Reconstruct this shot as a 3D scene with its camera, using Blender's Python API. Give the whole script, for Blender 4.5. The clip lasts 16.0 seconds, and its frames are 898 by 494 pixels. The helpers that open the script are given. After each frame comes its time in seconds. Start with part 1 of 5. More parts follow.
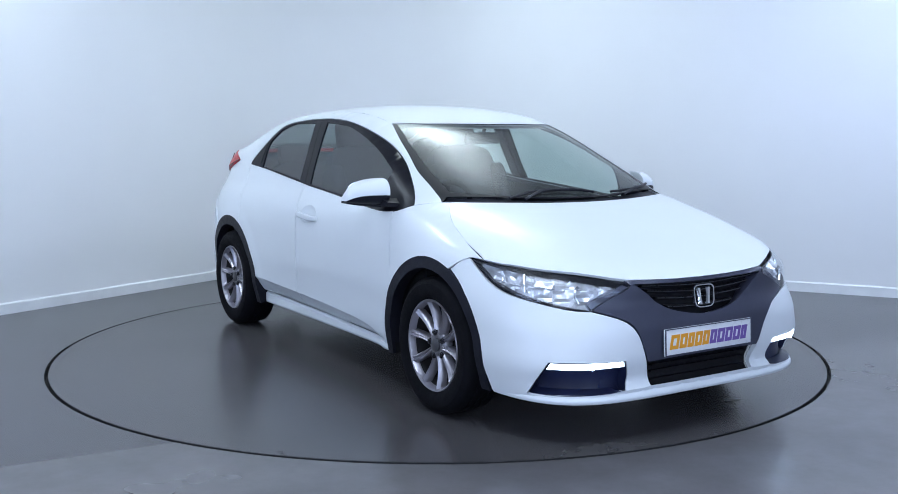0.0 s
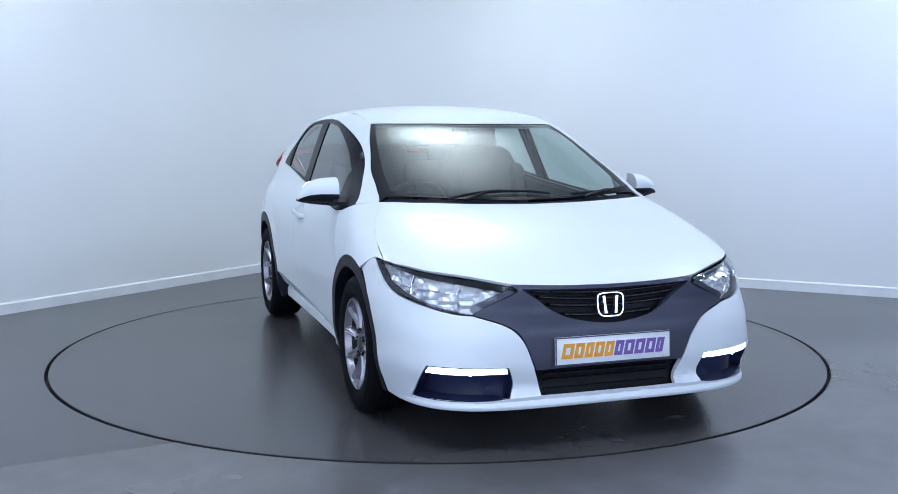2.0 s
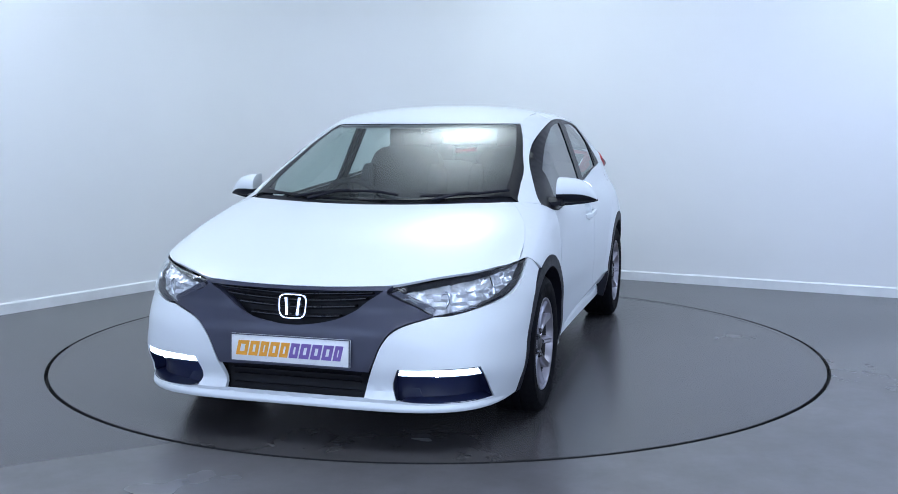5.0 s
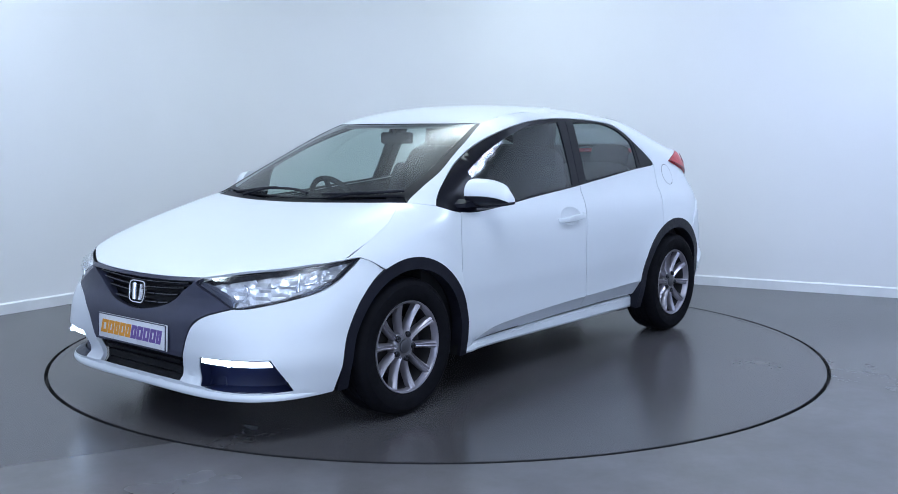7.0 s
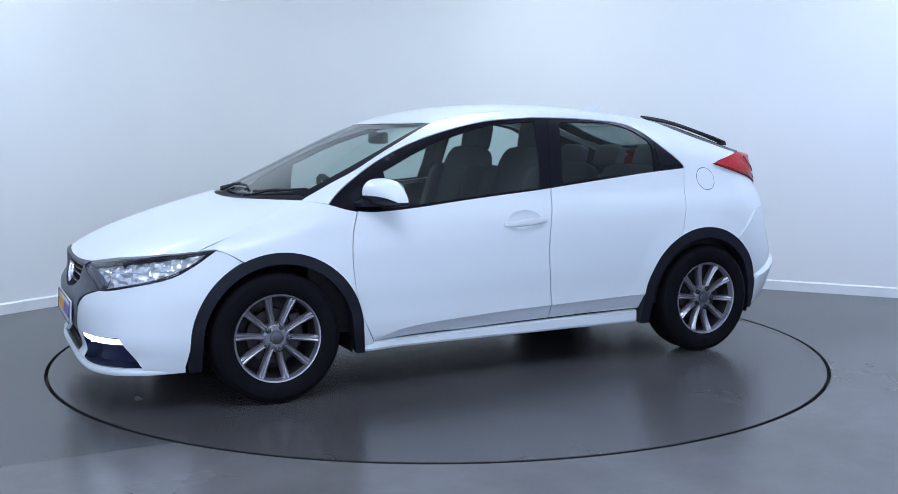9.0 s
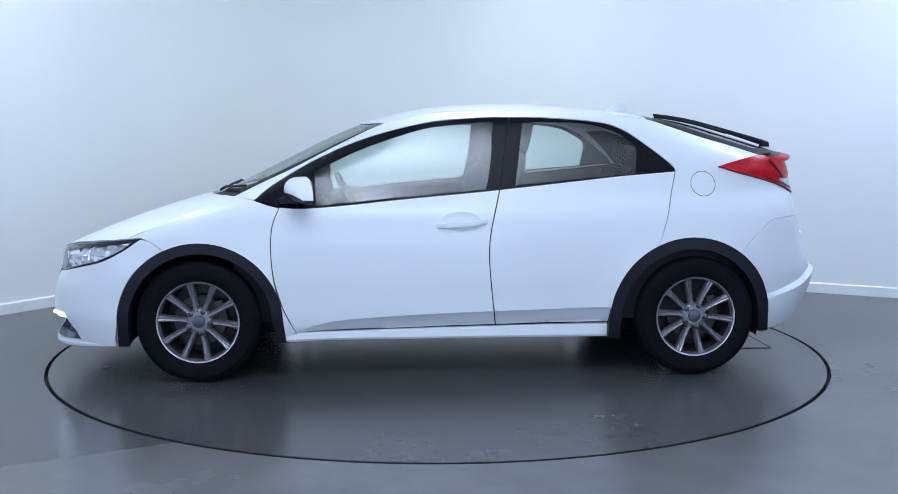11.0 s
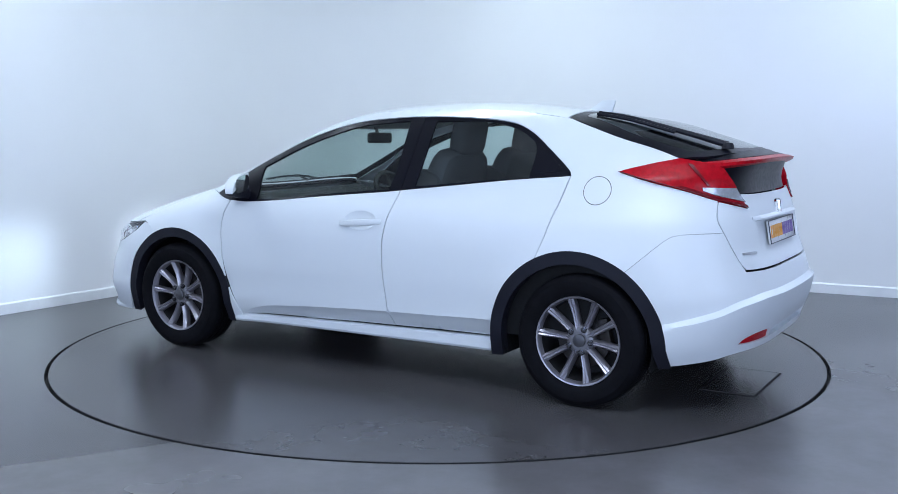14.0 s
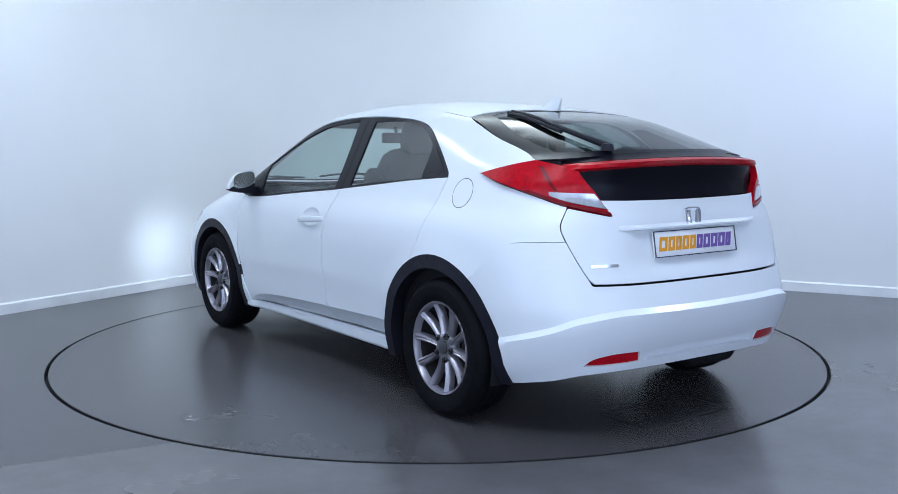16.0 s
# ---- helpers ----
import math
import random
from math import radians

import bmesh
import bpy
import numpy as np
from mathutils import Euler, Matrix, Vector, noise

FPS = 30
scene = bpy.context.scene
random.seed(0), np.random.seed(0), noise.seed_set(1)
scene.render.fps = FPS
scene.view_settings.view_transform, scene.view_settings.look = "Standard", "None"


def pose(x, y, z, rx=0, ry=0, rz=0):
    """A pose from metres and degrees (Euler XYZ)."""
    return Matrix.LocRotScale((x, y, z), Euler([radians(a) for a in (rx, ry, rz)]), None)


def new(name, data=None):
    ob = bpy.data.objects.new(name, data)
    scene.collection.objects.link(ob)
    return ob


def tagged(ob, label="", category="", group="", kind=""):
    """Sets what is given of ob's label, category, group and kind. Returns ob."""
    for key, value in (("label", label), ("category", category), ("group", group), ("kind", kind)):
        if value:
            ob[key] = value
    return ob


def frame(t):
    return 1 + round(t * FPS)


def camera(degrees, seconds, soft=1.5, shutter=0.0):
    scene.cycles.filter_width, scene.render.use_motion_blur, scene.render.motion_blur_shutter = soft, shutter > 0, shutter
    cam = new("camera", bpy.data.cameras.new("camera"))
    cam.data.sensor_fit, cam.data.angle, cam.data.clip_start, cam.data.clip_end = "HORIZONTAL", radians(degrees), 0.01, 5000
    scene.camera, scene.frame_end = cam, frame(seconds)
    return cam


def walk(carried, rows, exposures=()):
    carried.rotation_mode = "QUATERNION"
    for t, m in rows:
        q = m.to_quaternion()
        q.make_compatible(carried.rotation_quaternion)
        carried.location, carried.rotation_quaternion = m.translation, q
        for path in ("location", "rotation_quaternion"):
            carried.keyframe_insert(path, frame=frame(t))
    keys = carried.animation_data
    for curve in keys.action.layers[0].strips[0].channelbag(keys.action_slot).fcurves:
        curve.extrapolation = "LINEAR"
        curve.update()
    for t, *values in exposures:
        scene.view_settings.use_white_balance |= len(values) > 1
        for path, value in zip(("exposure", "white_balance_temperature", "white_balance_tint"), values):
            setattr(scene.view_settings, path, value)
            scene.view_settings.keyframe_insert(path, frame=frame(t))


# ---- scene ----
from mathutils.bvhtree import BVHTree
from mathutils.geometry import delaunay_2d_cdt

# ---------------------------------------------------------------- camera: stands still on its tripod
EYE = (0.0, -5.954, 1.2703)
CAM_POSE = pose(EYE[0], EYE[1], EYE[2], 90 - 6.483, 0.0, -0.5835)
cam = camera(48.99, 16.0, soft=0.8)
walk(cam, [(0.0, CAM_POSE), (16.0, CAM_POSE)])

# heading of the car and of the turntable, in degrees
TURN = [(0.0, -58.13), (0.5, -59.03), (1.0, -61.68), (1.5, -65.70), (2.0, -71.52), (2.5, -77.31), (3.0, -83.42), (3.5, -89.21),
        (4.0, -95.35), (4.5, -101.05), (5.0, -107.19), (5.7, -115.2), (6.5, -124.4), (7.0, -130.2), (7.5, -136.17), (8.0, -142.27),
        (8.5, -147.94), (9.0, -153.90), (9.6, -160.8), (10.3, -168.8), (11.0, -176.8), (11.5, -182.04), (12.0, -187.86),
        (12.5, -193.50), (13.0, -199.66), (13.5, -205.52), (14.0, -211.56), (14.5, -217.29), (15.0, -223.44), (15.5, -229.18),
        (16.0, -235.36)]
CAR_OFF = (-0.0108, 0.0332)
DISC_R = 2.229

# ---------------------------------------------------------------- small helpers


def pchip(pts):
    """Monotone smooth curve through (a, b) pairs."""
    xs = np.array([q[0] for q in pts], float)
    ys = np.array([q[1] for q in pts], float)
    h = np.diff(xs)
    d = np.diff(ys) / h
    m = np.zeros(len(xs))
    m[0], m[-1] = d[0], d[-1]
    for i in range(1, len(xs) - 1):
        if d[i - 1] * d[i] > 0:
            w1, w2 = 2 * h[i] + h[i - 1], h[i] + 2 * h[i - 1]
            m[i] = (w1 + w2) / (w1 / d[i - 1] + w2 / d[i])

    def f(a):
        a = min(max(a, xs[0]), xs[-1])
        i = min(max(int(np.searchsorted(xs, a)) - 1, 0), len(h) - 1)
        t = (a - xs[i]) / h[i]
        return float((2 * t**3 - 3 * t**2 + 1) * ys[i] + (t**3 - 2 * t**2 + t) * h[i] * m[i]
                     + (3 * t**2 - 2 * t**3) * ys[i + 1] + (t**3 - t**2) * h[i] * m[i + 1])
    return f


def mesh_of(bm, name, material, smooth=True):
    me = bpy.data.meshes.new(name)
    bm.normal_update()
    bm.to_mesh(me)
    bm.free()
    if smooth:
        me.shade_smooth()
        me.set_sharp_from_angle(angle=radians(38))
    if material:
        me.materials.append(material)
    return me


def part(name, bm, material, parent=None, label="", smooth=True, m=None):
    """One mesh object under a thing or a part."""
    ob = new(name, mesh_of(bm, name, material, smooth))
    if parent is not None:
        ob.parent = parent
    if m is not None:
        ob.matrix_basis = m
    if label:
        ob["label"] = label
    return ob


def thing(name, label, category, group="", kind=""):
    ob = new(name)
    ob.empty_display_size = 0.2
    return tagged(ob, label, category, group, kind)


def box_bm(sx, sy, sz, bevel=0.0, at=(0, 0, 0), segs=2, bm=None):
    bm = bm or bmesh.new()
    r = bmesh.ops.create_cube(bm, size=1, matrix=Matrix.Translation(at) @ Matrix.Diagonal((sx, sy, sz, 1)))
    if bevel:
        ed = list({e for v in r["verts"] for e in v.link_edges})
        bmesh.ops.bevel(bm, geom=ed, offset=bevel, segments=segs, affect="EDGES", profile=0.5)
    return bm


def lathe_bm(profile, n=48, bm=None, m=None):
    """Ring surface about the y axis from (radius, y) pairs."""
    bm = bm or bmesh.new()
    m = m or Matrix()
    rings = []
    for r, y in profile:
        if r < 1e-6:
            rings.append([bm.verts.new(m @ Vector((0, y, 0)))])
        else:
            rings.append([bm.verts.new(m @ Vector((r * math.cos(2 * math.pi * i / n), y, r * math.sin(2 * math.pi * i / n)))) for i in range(n)])
    for a, b in zip(rings, rings[1:]):
        for i in range(n):
            j = (i + 1) % n
            q = [a[i % len(a)], a[j % len(a)], b[j % len(b)], b[i % len(b)]]
            q = list(dict.fromkeys(q))
            if len(q) > 2:
                bm.faces.new(q)
    bmesh.ops.recalc_face_normals(bm, faces=bm.faces)
    return bm


def loft_bm(rows, close=False, cap=False, bm=None):
    """Surface through rows of points; close: each row is a ring."""
    bm = bm or bmesh.new()
    vs = [[bm.verts.new(q) for q in row] for row in rows]
    for a, b in zip(vs, vs[1:]):
        n = len(a)
        for i in range(n if close else n - 1):
            j = (i + 1) % n
            bm.faces.new((a[i], a[j], b[j], b[i]))
    if cap:
        bm.faces.new(vs[0][::-1])
        bm.faces.new(vs[-1])
    bmesh.ops.recalc_face_normals(bm, faces=bm.faces)
    return bm


def tube_bm(path, r, n=8, bm=None):
    """Round bar along a path; r: one radius or one for each point."""
    path = [Vector(q) for q in path]
    rr = r if isinstance(r, (list, tuple)) else [r] * len(path)
    rows = []
    for i, q in enumerate(path):
        d = (path[min(i + 1, len(path) - 1)] - path[max(i - 1, 0)]).normalized()
        u = d.cross(Vector((0, 0, 1)))
        u = u.normalized() if u.length > 1e-3 else Vector((1, 0, 0))
        w = d.cross(u)
        rows.append([q + rr[i] * (math.cos(2 * math.pi * k / n) * u + math.sin(2 * math.pi * k / n) * w) for k in range(n)])
    return loft_bm(rows, close=True, cap=True, bm=bm)
# ---------------------------------------------------------------- world and exposure
world = bpy.data.worlds.new("world")
scene.world = world
world.use_nodes = True
world.node_tree.nodes["Background"].inputs["Color"].default_value = (0.02, 0.022, 0.026, 1)
scene.view_settings.exposure = 0.09
# ---------------------------------------------------------------- materials


def nodes_of(name):
    m = bpy.data.materials.new(name)
    m.use_nodes = True
    nt = m.node_tree
    return m, nt, nt.nodes["Principled BSDF"]


def noise_node(nt, scale, detail=4, rough=0.6, coord="Object"):
    tc = nt.nodes.new("ShaderNodeTexCoord")
    n = nt.nodes.new("ShaderNodeTexNoise")
    n.inputs["Scale"].default_value = scale
    n.inputs["Detail"].default_value = detail
    n.inputs["Roughness"].default_value = rough
    nt.links.new(tc.outputs[coord], n.inputs["Vector"])
    return n


def ramp(nt, src, stops):
    r = nt.nodes.new("ShaderNodeValToRGB")
    e = r.color_ramp.elements
    while len(e) < len(stops):
        e.new(0.5)
    for k, (q, c) in zip(e, stops):
        k.position = q
        k.color = c if len(c) == 4 else (*c, 1)
    nt.links.new(src, r.inputs["Fac"])
    return r


def bump(nt, p, src, strength, dist=0.01):
    b = nt.nodes.new("ShaderNodeBump")
    b.inputs["Strength"].default_value = strength
    b.inputs["Distance"].default_value = dist
    nt.links.new(src, b.inputs["Height"])
    nt.links.new(b.outputs["Normal"], p.inputs["Normal"])


def paint(name, color, rough=0.3, metal=0.0, coat=0.0, var=0.06, scale=6.0, grain=0.0, gscale=400.0, spec=0.5, gv=0.15):
    """Coloured surface with slow and fine variation of tone and gloss."""
    m, nt, p = nodes_of(name)
    n = noise_node(nt, scale)
    c = Vector(color)
    r = ramp(nt, n.outputs["Fac"], [(0.3, tuple(c * (1 - var))), (0.7, tuple(min(1, q) for q in c * (1 + var)))])
    nt.links.new(r.outputs["Color"], p.inputs["Base Color"])
    n2 = noise_node(nt, scale * 7, 5)
    r2 = ramp(nt, n2.outputs["Fac"], [(0.3, (rough * (1 - gv),) * 3), (0.75, (min(1, rough * (1 + gv)),) * 3)])
    nt.links.new(r2.outputs["Color"], p.inputs["Roughness"])
    p.inputs["Metallic"].default_value = metal
    p.inputs["Coat Weight"].default_value = coat
    p.inputs["Coat Roughness"].default_value = 0.04
    p.inputs["Specular IOR Level"].default_value = spec
    if grain:
        n3 = noise_node(nt, gscale, 2)
        bump(nt, p, n3.outputs["Fac"], grain, 0.002)
    return m


def glow(name, color, strength):
    m, nt, p = nodes_of(name)
    p.inputs["Base Color"].default_value = (*color, 1)
    p.inputs["Emission Color"].default_value = (*color, 1)
    p.inputs["Emission Strength"].default_value = strength
    return m


def glass(name, tint, rough=0.0, gloss=1.0, haze=0.0):
    """Thin pane: tinted clear with a Fresnel mirror on top."""
    m, nt, p = nodes_of(name)
    nt.nodes.remove(p)
    out = nt.nodes["Material Output"]
    tr = nt.nodes.new("ShaderNodeBsdfTransparent")
    tr.inputs["Color"].default_value = (*tint, 1)
    gl = nt.nodes.new("ShaderNodeBsdfGlossy")
    gl.inputs["Roughness"].default_value = rough
    gl.inputs["Color"].default_value = (gloss, gloss, gloss, 1)
    lw = nt.nodes.new("ShaderNodeLayerWeight")
    lw.inputs["Blend"].default_value = 0.5
    pw = nt.nodes.new("ShaderNodeMath")
    pw.operation, pw.inputs[1].default_value = "POWER", 4.5
    fr = nt.nodes.new("ShaderNodeMath")
    fr.operation, fr.inputs[1].default_value, fr.inputs[2].default_value = "MULTIPLY_ADD", 0.85, 0.050
    nt.links.new(lw.outputs["Facing"], pw.inputs[0])
    nt.links.new(pw.outputs[0], fr.inputs[0])
    mx = nt.nodes.new("ShaderNodeMixShader")
    nt.links.new(fr.outputs[0], mx.inputs["Fac"])
    nt.links.new(tr.outputs[0], mx.inputs[1])
    nt.links.new(gl.outputs[0], mx.inputs[2])
    last = mx
    if haze:
        # thin pale film: dust, and the veil of reflected light put into colour
        df = nt.nodes.new("ShaderNodeBsdfDiffuse")
        df.inputs["Color"].default_value = (0.75, 0.80, 0.78, 1)
        n = noise_node(nt, 3.0, 4)
        r = ramp(nt, n.outputs["Fac"], [(0.3, (haze * 0.6,) * 3), (0.7, (haze * 1.4,) * 3)])
        last = nt.nodes.new("ShaderNodeMixShader")
        nt.links.new(r.outputs["Color"], last.inputs["Fac"])
        nt.links.new(mx.outputs[0], last.inputs[1])
        nt.links.new(df.outputs[0], last.inputs[2])
    nt.links.new(last.outputs[0], out.inputs["Surface"])
    return m


def wall_material():
    m, nt, p = nodes_of("wall_paint")
    n = noise_node(nt, 0.8, 3)
    r = ramp(nt, n.outputs["Fac"], [(0.3, (0.79, 0.795, 0.80)), (0.7, (0.82, 0.825, 0.83))])
    nt.links.new(r.outputs["Color"], p.inputs["Base Color"])
    p.inputs["Roughness"].default_value = 0.75
    n2 = noise_node(nt, 180, 3)
    bump(nt, p, n2.outputs["Fac"], 0.12, 0.002)
    return m


def floor_material(name, tone, seed, apron=False):
    """Painted concrete floor, worn and cloudy, half glossy."""
    m, nt, p = nodes_of(name)
    tc = nt.nodes.new("ShaderNodeTexCoord")
    mp = nt.nodes.new("ShaderNodeMapping")
    mp.inputs["Location"].default_value = (seed, seed * 0.7, 0)
    nt.links.new(tc.outputs["Object"], mp.inputs["Vector"])

    def nz(scale, detail, rough=0.6):
        n = nt.nodes.new("ShaderNodeTexNoise")
        n.inputs["Scale"].default_value, n.inputs["Detail"].default_value, n.inputs["Roughness"].default_value = scale, detail, rough
        nt.links.new(mp.outputs["Vector"], n.inputs["Vector"])
        return n
    a, b, c = nz(0.7, 5), nz(5, 6, 0.7), nz(60, 3)
    t = Vector(tone)
    ra = ramp(nt, a.outputs["Fac"], [(0.3, tuple(t * 0.80)), (0.7, tuple(t * 1.16))])
    rb = ramp(nt, b.outputs["Fac"], [(0.35, (0.88, 0.87, 0.85)), (0.68, (1.05, 1.05, 1.06))])
    mx = nt.nodes.new("ShaderNodeMix")
    mx.data_type, mx.blend_type = "RGBA", "MULTIPLY"
    mx.inputs[0].default_value = 0.7
    nt.links.new(ra.outputs["Color"], mx.inputs[6])
    nt.links.new(rb.outputs["Color"], mx.inputs[7])
    col = mx.outputs[2]
    if apron:
        # the strip towards the door is a later, paler coat
        sx = nt.nodes.new("ShaderNodeSeparateXYZ")
        nt.links.new(tc.outputs["Object"], sx.inputs[0])
        u = nt.nodes.new("ShaderNodeMath")
        u.operation, u.inputs[1].default_value, u.inputs[2].default_value = "MULTIPLY_ADD", 0.516, -1.390
        nt.links.new(sx.outputs["X"], u.inputs[0])
        d = nt.nodes.new("ShaderNodeMath")
        d.operation = "SUBTRACT"
        nt.links.new(u.outputs[0], d.inputs[0])
        nt.links.new(sx.outputs["Y"], d.inputs[1])
        r3 = ramp(nt, d.outputs[0], [(0.0, (0.92, 0.92, 0.94)), (0.012, (1.5, 1.5, 1.5))])
        m2 = nt.nodes.new("ShaderNodeMix")
        m2.data_type, m2.blend_type = "RGBA", "MULTIPLY"
        m2.inputs[0].default_value = 1.0
        nt.links.new(col, m2.inputs[6])
        nt.links.new(r3.outputs["Color"], m2.inputs[7])
        col = m2.outputs[2]
    nt.links.new(col, p.inputs["Base Color"])
    rr = ramp(nt, a.outputs["Fac"], [(0.3, (FLOOR_ROUGH[0],) * 3), (0.75, (FLOOR_ROUGH[1],) * 3)])
    nt.links.new(rr.outputs["Color"], p.inputs["Roughness"])
    bump(nt, p, c.outputs["Fac"], 0.02, 0.001)
    return m


FLOOR_ROUGH = (0.23, 0.28)
WALL = wall_material()
SKIRT = paint("skirting_paint", (0.78, 0.79, 0.80), 0.4)
CEIL = paint("ceiling_paint", (0.55, 0.56, 0.57), 0.9)
FLOOR = floor_material("floor_paint", (0.084, 0.080, 0.083), 3.0, True)
DISC = floor_material("turntable_paint", (0.077, 0.073, 0.076), 11.0)
# dark joints, and the turntable gap's shade put into colour
DARKGAP = paint("gap_shade_and_joints", (0.012, 0.012, 0.013), 0.7)
STEEL = paint("hatch_steel", (0.16, 0.165, 0.17), 0.35, metal=0.0)
WHITE = paint("white_pearl_paint", (0.75, 0.785, 0.805), 0.5, coat=0.40, var=0.012, scale=2, gv=0.03, spec=0.35)
BLACKTRIM = paint("black_plastic_trim", (0.010, 0.0105, 0.017), 0.5, var=0.15, grain=0.15, spec=0.22)
GLOSSBLACK = paint("gloss_black", (0.004, 0.004, 0.008), 0.35, spec=0.16)
RUBBER = paint("tyre_rubber", (0.006, 0.006, 0.008), 0.75, var=0.2, grain=0.2, spec=0.08)
ALLOY = paint("alloy_silver", (0.37, 0.355, 0.39), 0.34, metal=0.8, var=0.08)
ALLOYDARK = paint("alloy_shadow_grey", (0.10, 0.10, 0.11), 0.4, metal=0.6)
CHROME = paint("chrome", (0.85, 0.86, 0.88), 0.08, metal=1.0)
# ---------------------------------------------------------------- the studio


def wall_lines():
    a0, a1 = Vector((-3.12, 0.97)), Vector((-1.89, 2.83))
    b0, b1 = Vector((3.60, 1.65)), Vector((1.82, 2.58))
    da, db = (a0 - a1).normalized(), (b0 - b1).normalized()
    # where both wall lines meet
    det = da.x * -db.y + db.x * da.y
    r = b1 - a1
    s = (r.x * -db.y + db.x * r.y) / det
    return a1 + da * s, da, db


CORNER, DIR_L, DIR_R = wall_lines()
ROOM_L, ROOM_R, ROOM_H = 13.0, 12.5, 3.6


def prism_bm(outline, z0, z1, bm=None):
    bm = bm or bmesh.new()
    lo = [bm.verts.new((q[0], q[1], z0)) for q in outline]
    hi = [bm.verts.new((q[0], q[1], z1)) for q in outline]
    n = len(lo)
    for i in range(n):
        bm.faces.new((lo[i], lo[(i + 1) % n], hi[(i + 1) % n], hi[i]))
    bm.faces.new(lo[::-1])
    bm.faces.new(hi)
    bmesh.ops.recalc_face_normals(bm, faces=bm.faces)
    return bm


def wall_path():
    """The visible walls run into one another by a rounded corner."""
    tl = 1.15
    p0, p1 = CORNER + DIR_L * tl, CORNER + DIR_R * tl
    pts = [CORNER + DIR_L * ROOM_L]
    for i in range(17):
        t = i / 16
        pts.append((1 - t) ** 2 * p0 + 2 * t * (1 - t) * CORNER + t * t * p1)
    pts.append(CORNER + DIR_R * ROOM_R)
    return pts


def offset_path(pts, d):
    out = []
    for i, q in enumerate(pts):
        a, b = pts[max(i - 1, 0)], pts[min(i + 1, len(pts) - 1)]
        t = (b - a).normalized()
        out.append(q + Vector((-t.y, t.x)) * d)
    return out


def build_room():
    path = wall_path()
    outer = offset_path(path, 0.15)
    w = part("wall_back", prism_bm(path + outer[::-1], -0.02, ROOM_H), WALL)
    tagged(w, "white painted studio wall with a rounded corner", "wall", kind="structure")
    far_l, far_r = path[0], path[-1]
    opp = far_l + far_r - CORNER
    for name, a, b in (("wall_front", far_l, opp), ("wall_side", opp, far_r)):
        d = (b - a).normalized()
        nrm = Vector((d.y, -d.x))
        if (CORNER - a).dot(nrm) > 0:
            nrm = -nrm
        w = part(name, prism_bm([a, b, b + nrm * 0.15, a + nrm * 0.15], -0.02, ROOM_H), WALL)
        tagged(w, "plain white painted studio wall", "wall", kind="structure")
    inner = offset_path(path, -0.016)
    bm = bmesh.new()
    rows = []
    for (q, o) in zip(inner, path):
        rows.append([(o.x, o.y, 0.0), (q.x, q.y, 0.0), (q.x, q.y, 0.072), ((q.x + o.x * 2) / 3, (q.y + o.y * 2) / 3, 0.082), (o.x, o.y, 0.082)])
    s = part("baseboard", loft_bm(rows), SKIRT)
    tagged(s, "white painted skirting board along the wall", "baseboard", kind="structure")
    bm = bmesh.new()
    out = [far_l, CORNER, far_r, opp]
    c = sum(out, Vector((0, 0))) / 4
    big = [c + (q - c) * 1.05 for q in out]
    # floor with a round hole for the turntable
    ring = [bm.verts.new((math.cos(a) * (DISC_R + 0.020), math.sin(a) * (DISC_R + 0.020), 0)) for a in (2 * math.pi * i / 256 for i in range(256))]
    low = [bm.verts.new((v.co.x, v.co.y, -0.06)) for v in ring]
    rings = [ring]
    for k in (1.15, 1.5, 2.2, 3.5, 6.0, 9.0):
        rings.append([bm.verts.new((v.co.x * k, v.co.y * k, 0)) for v in ring])
    for i in range(256):
        j = (i + 1) % 256
        bm.faces.new((ring[i], ring[j], low[j], low[i]))
        for ra, rb in zip(rings, rings[1:]):
            bm.faces.new((ra[j], ra[i], rb[i], rb[j]))
    bmesh.ops.recalc_face_normals(bm, faces=bm.faces)
    fl = part("floor", bm, FLOOR, smooth=False)
    tagged(fl, "grey painted concrete floor, worn and slightly glossy", "floor", kind="structure")
    # dark sheet stands for the shade down in the gap
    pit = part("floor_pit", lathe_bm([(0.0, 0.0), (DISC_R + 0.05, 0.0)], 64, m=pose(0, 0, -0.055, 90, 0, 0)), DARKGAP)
    tagged(pit, "pit below the turntable, coloured dark as shade in the gap", "floor", kind="structure")
    ce = part("ceiling", prism_bm([(q.x, q.y) for q in big], ROOM_H, ROOM_H + 0.1), CEIL)
    tagged(ce, "pale painted studio ceiling", "ceiling", kind="structure")


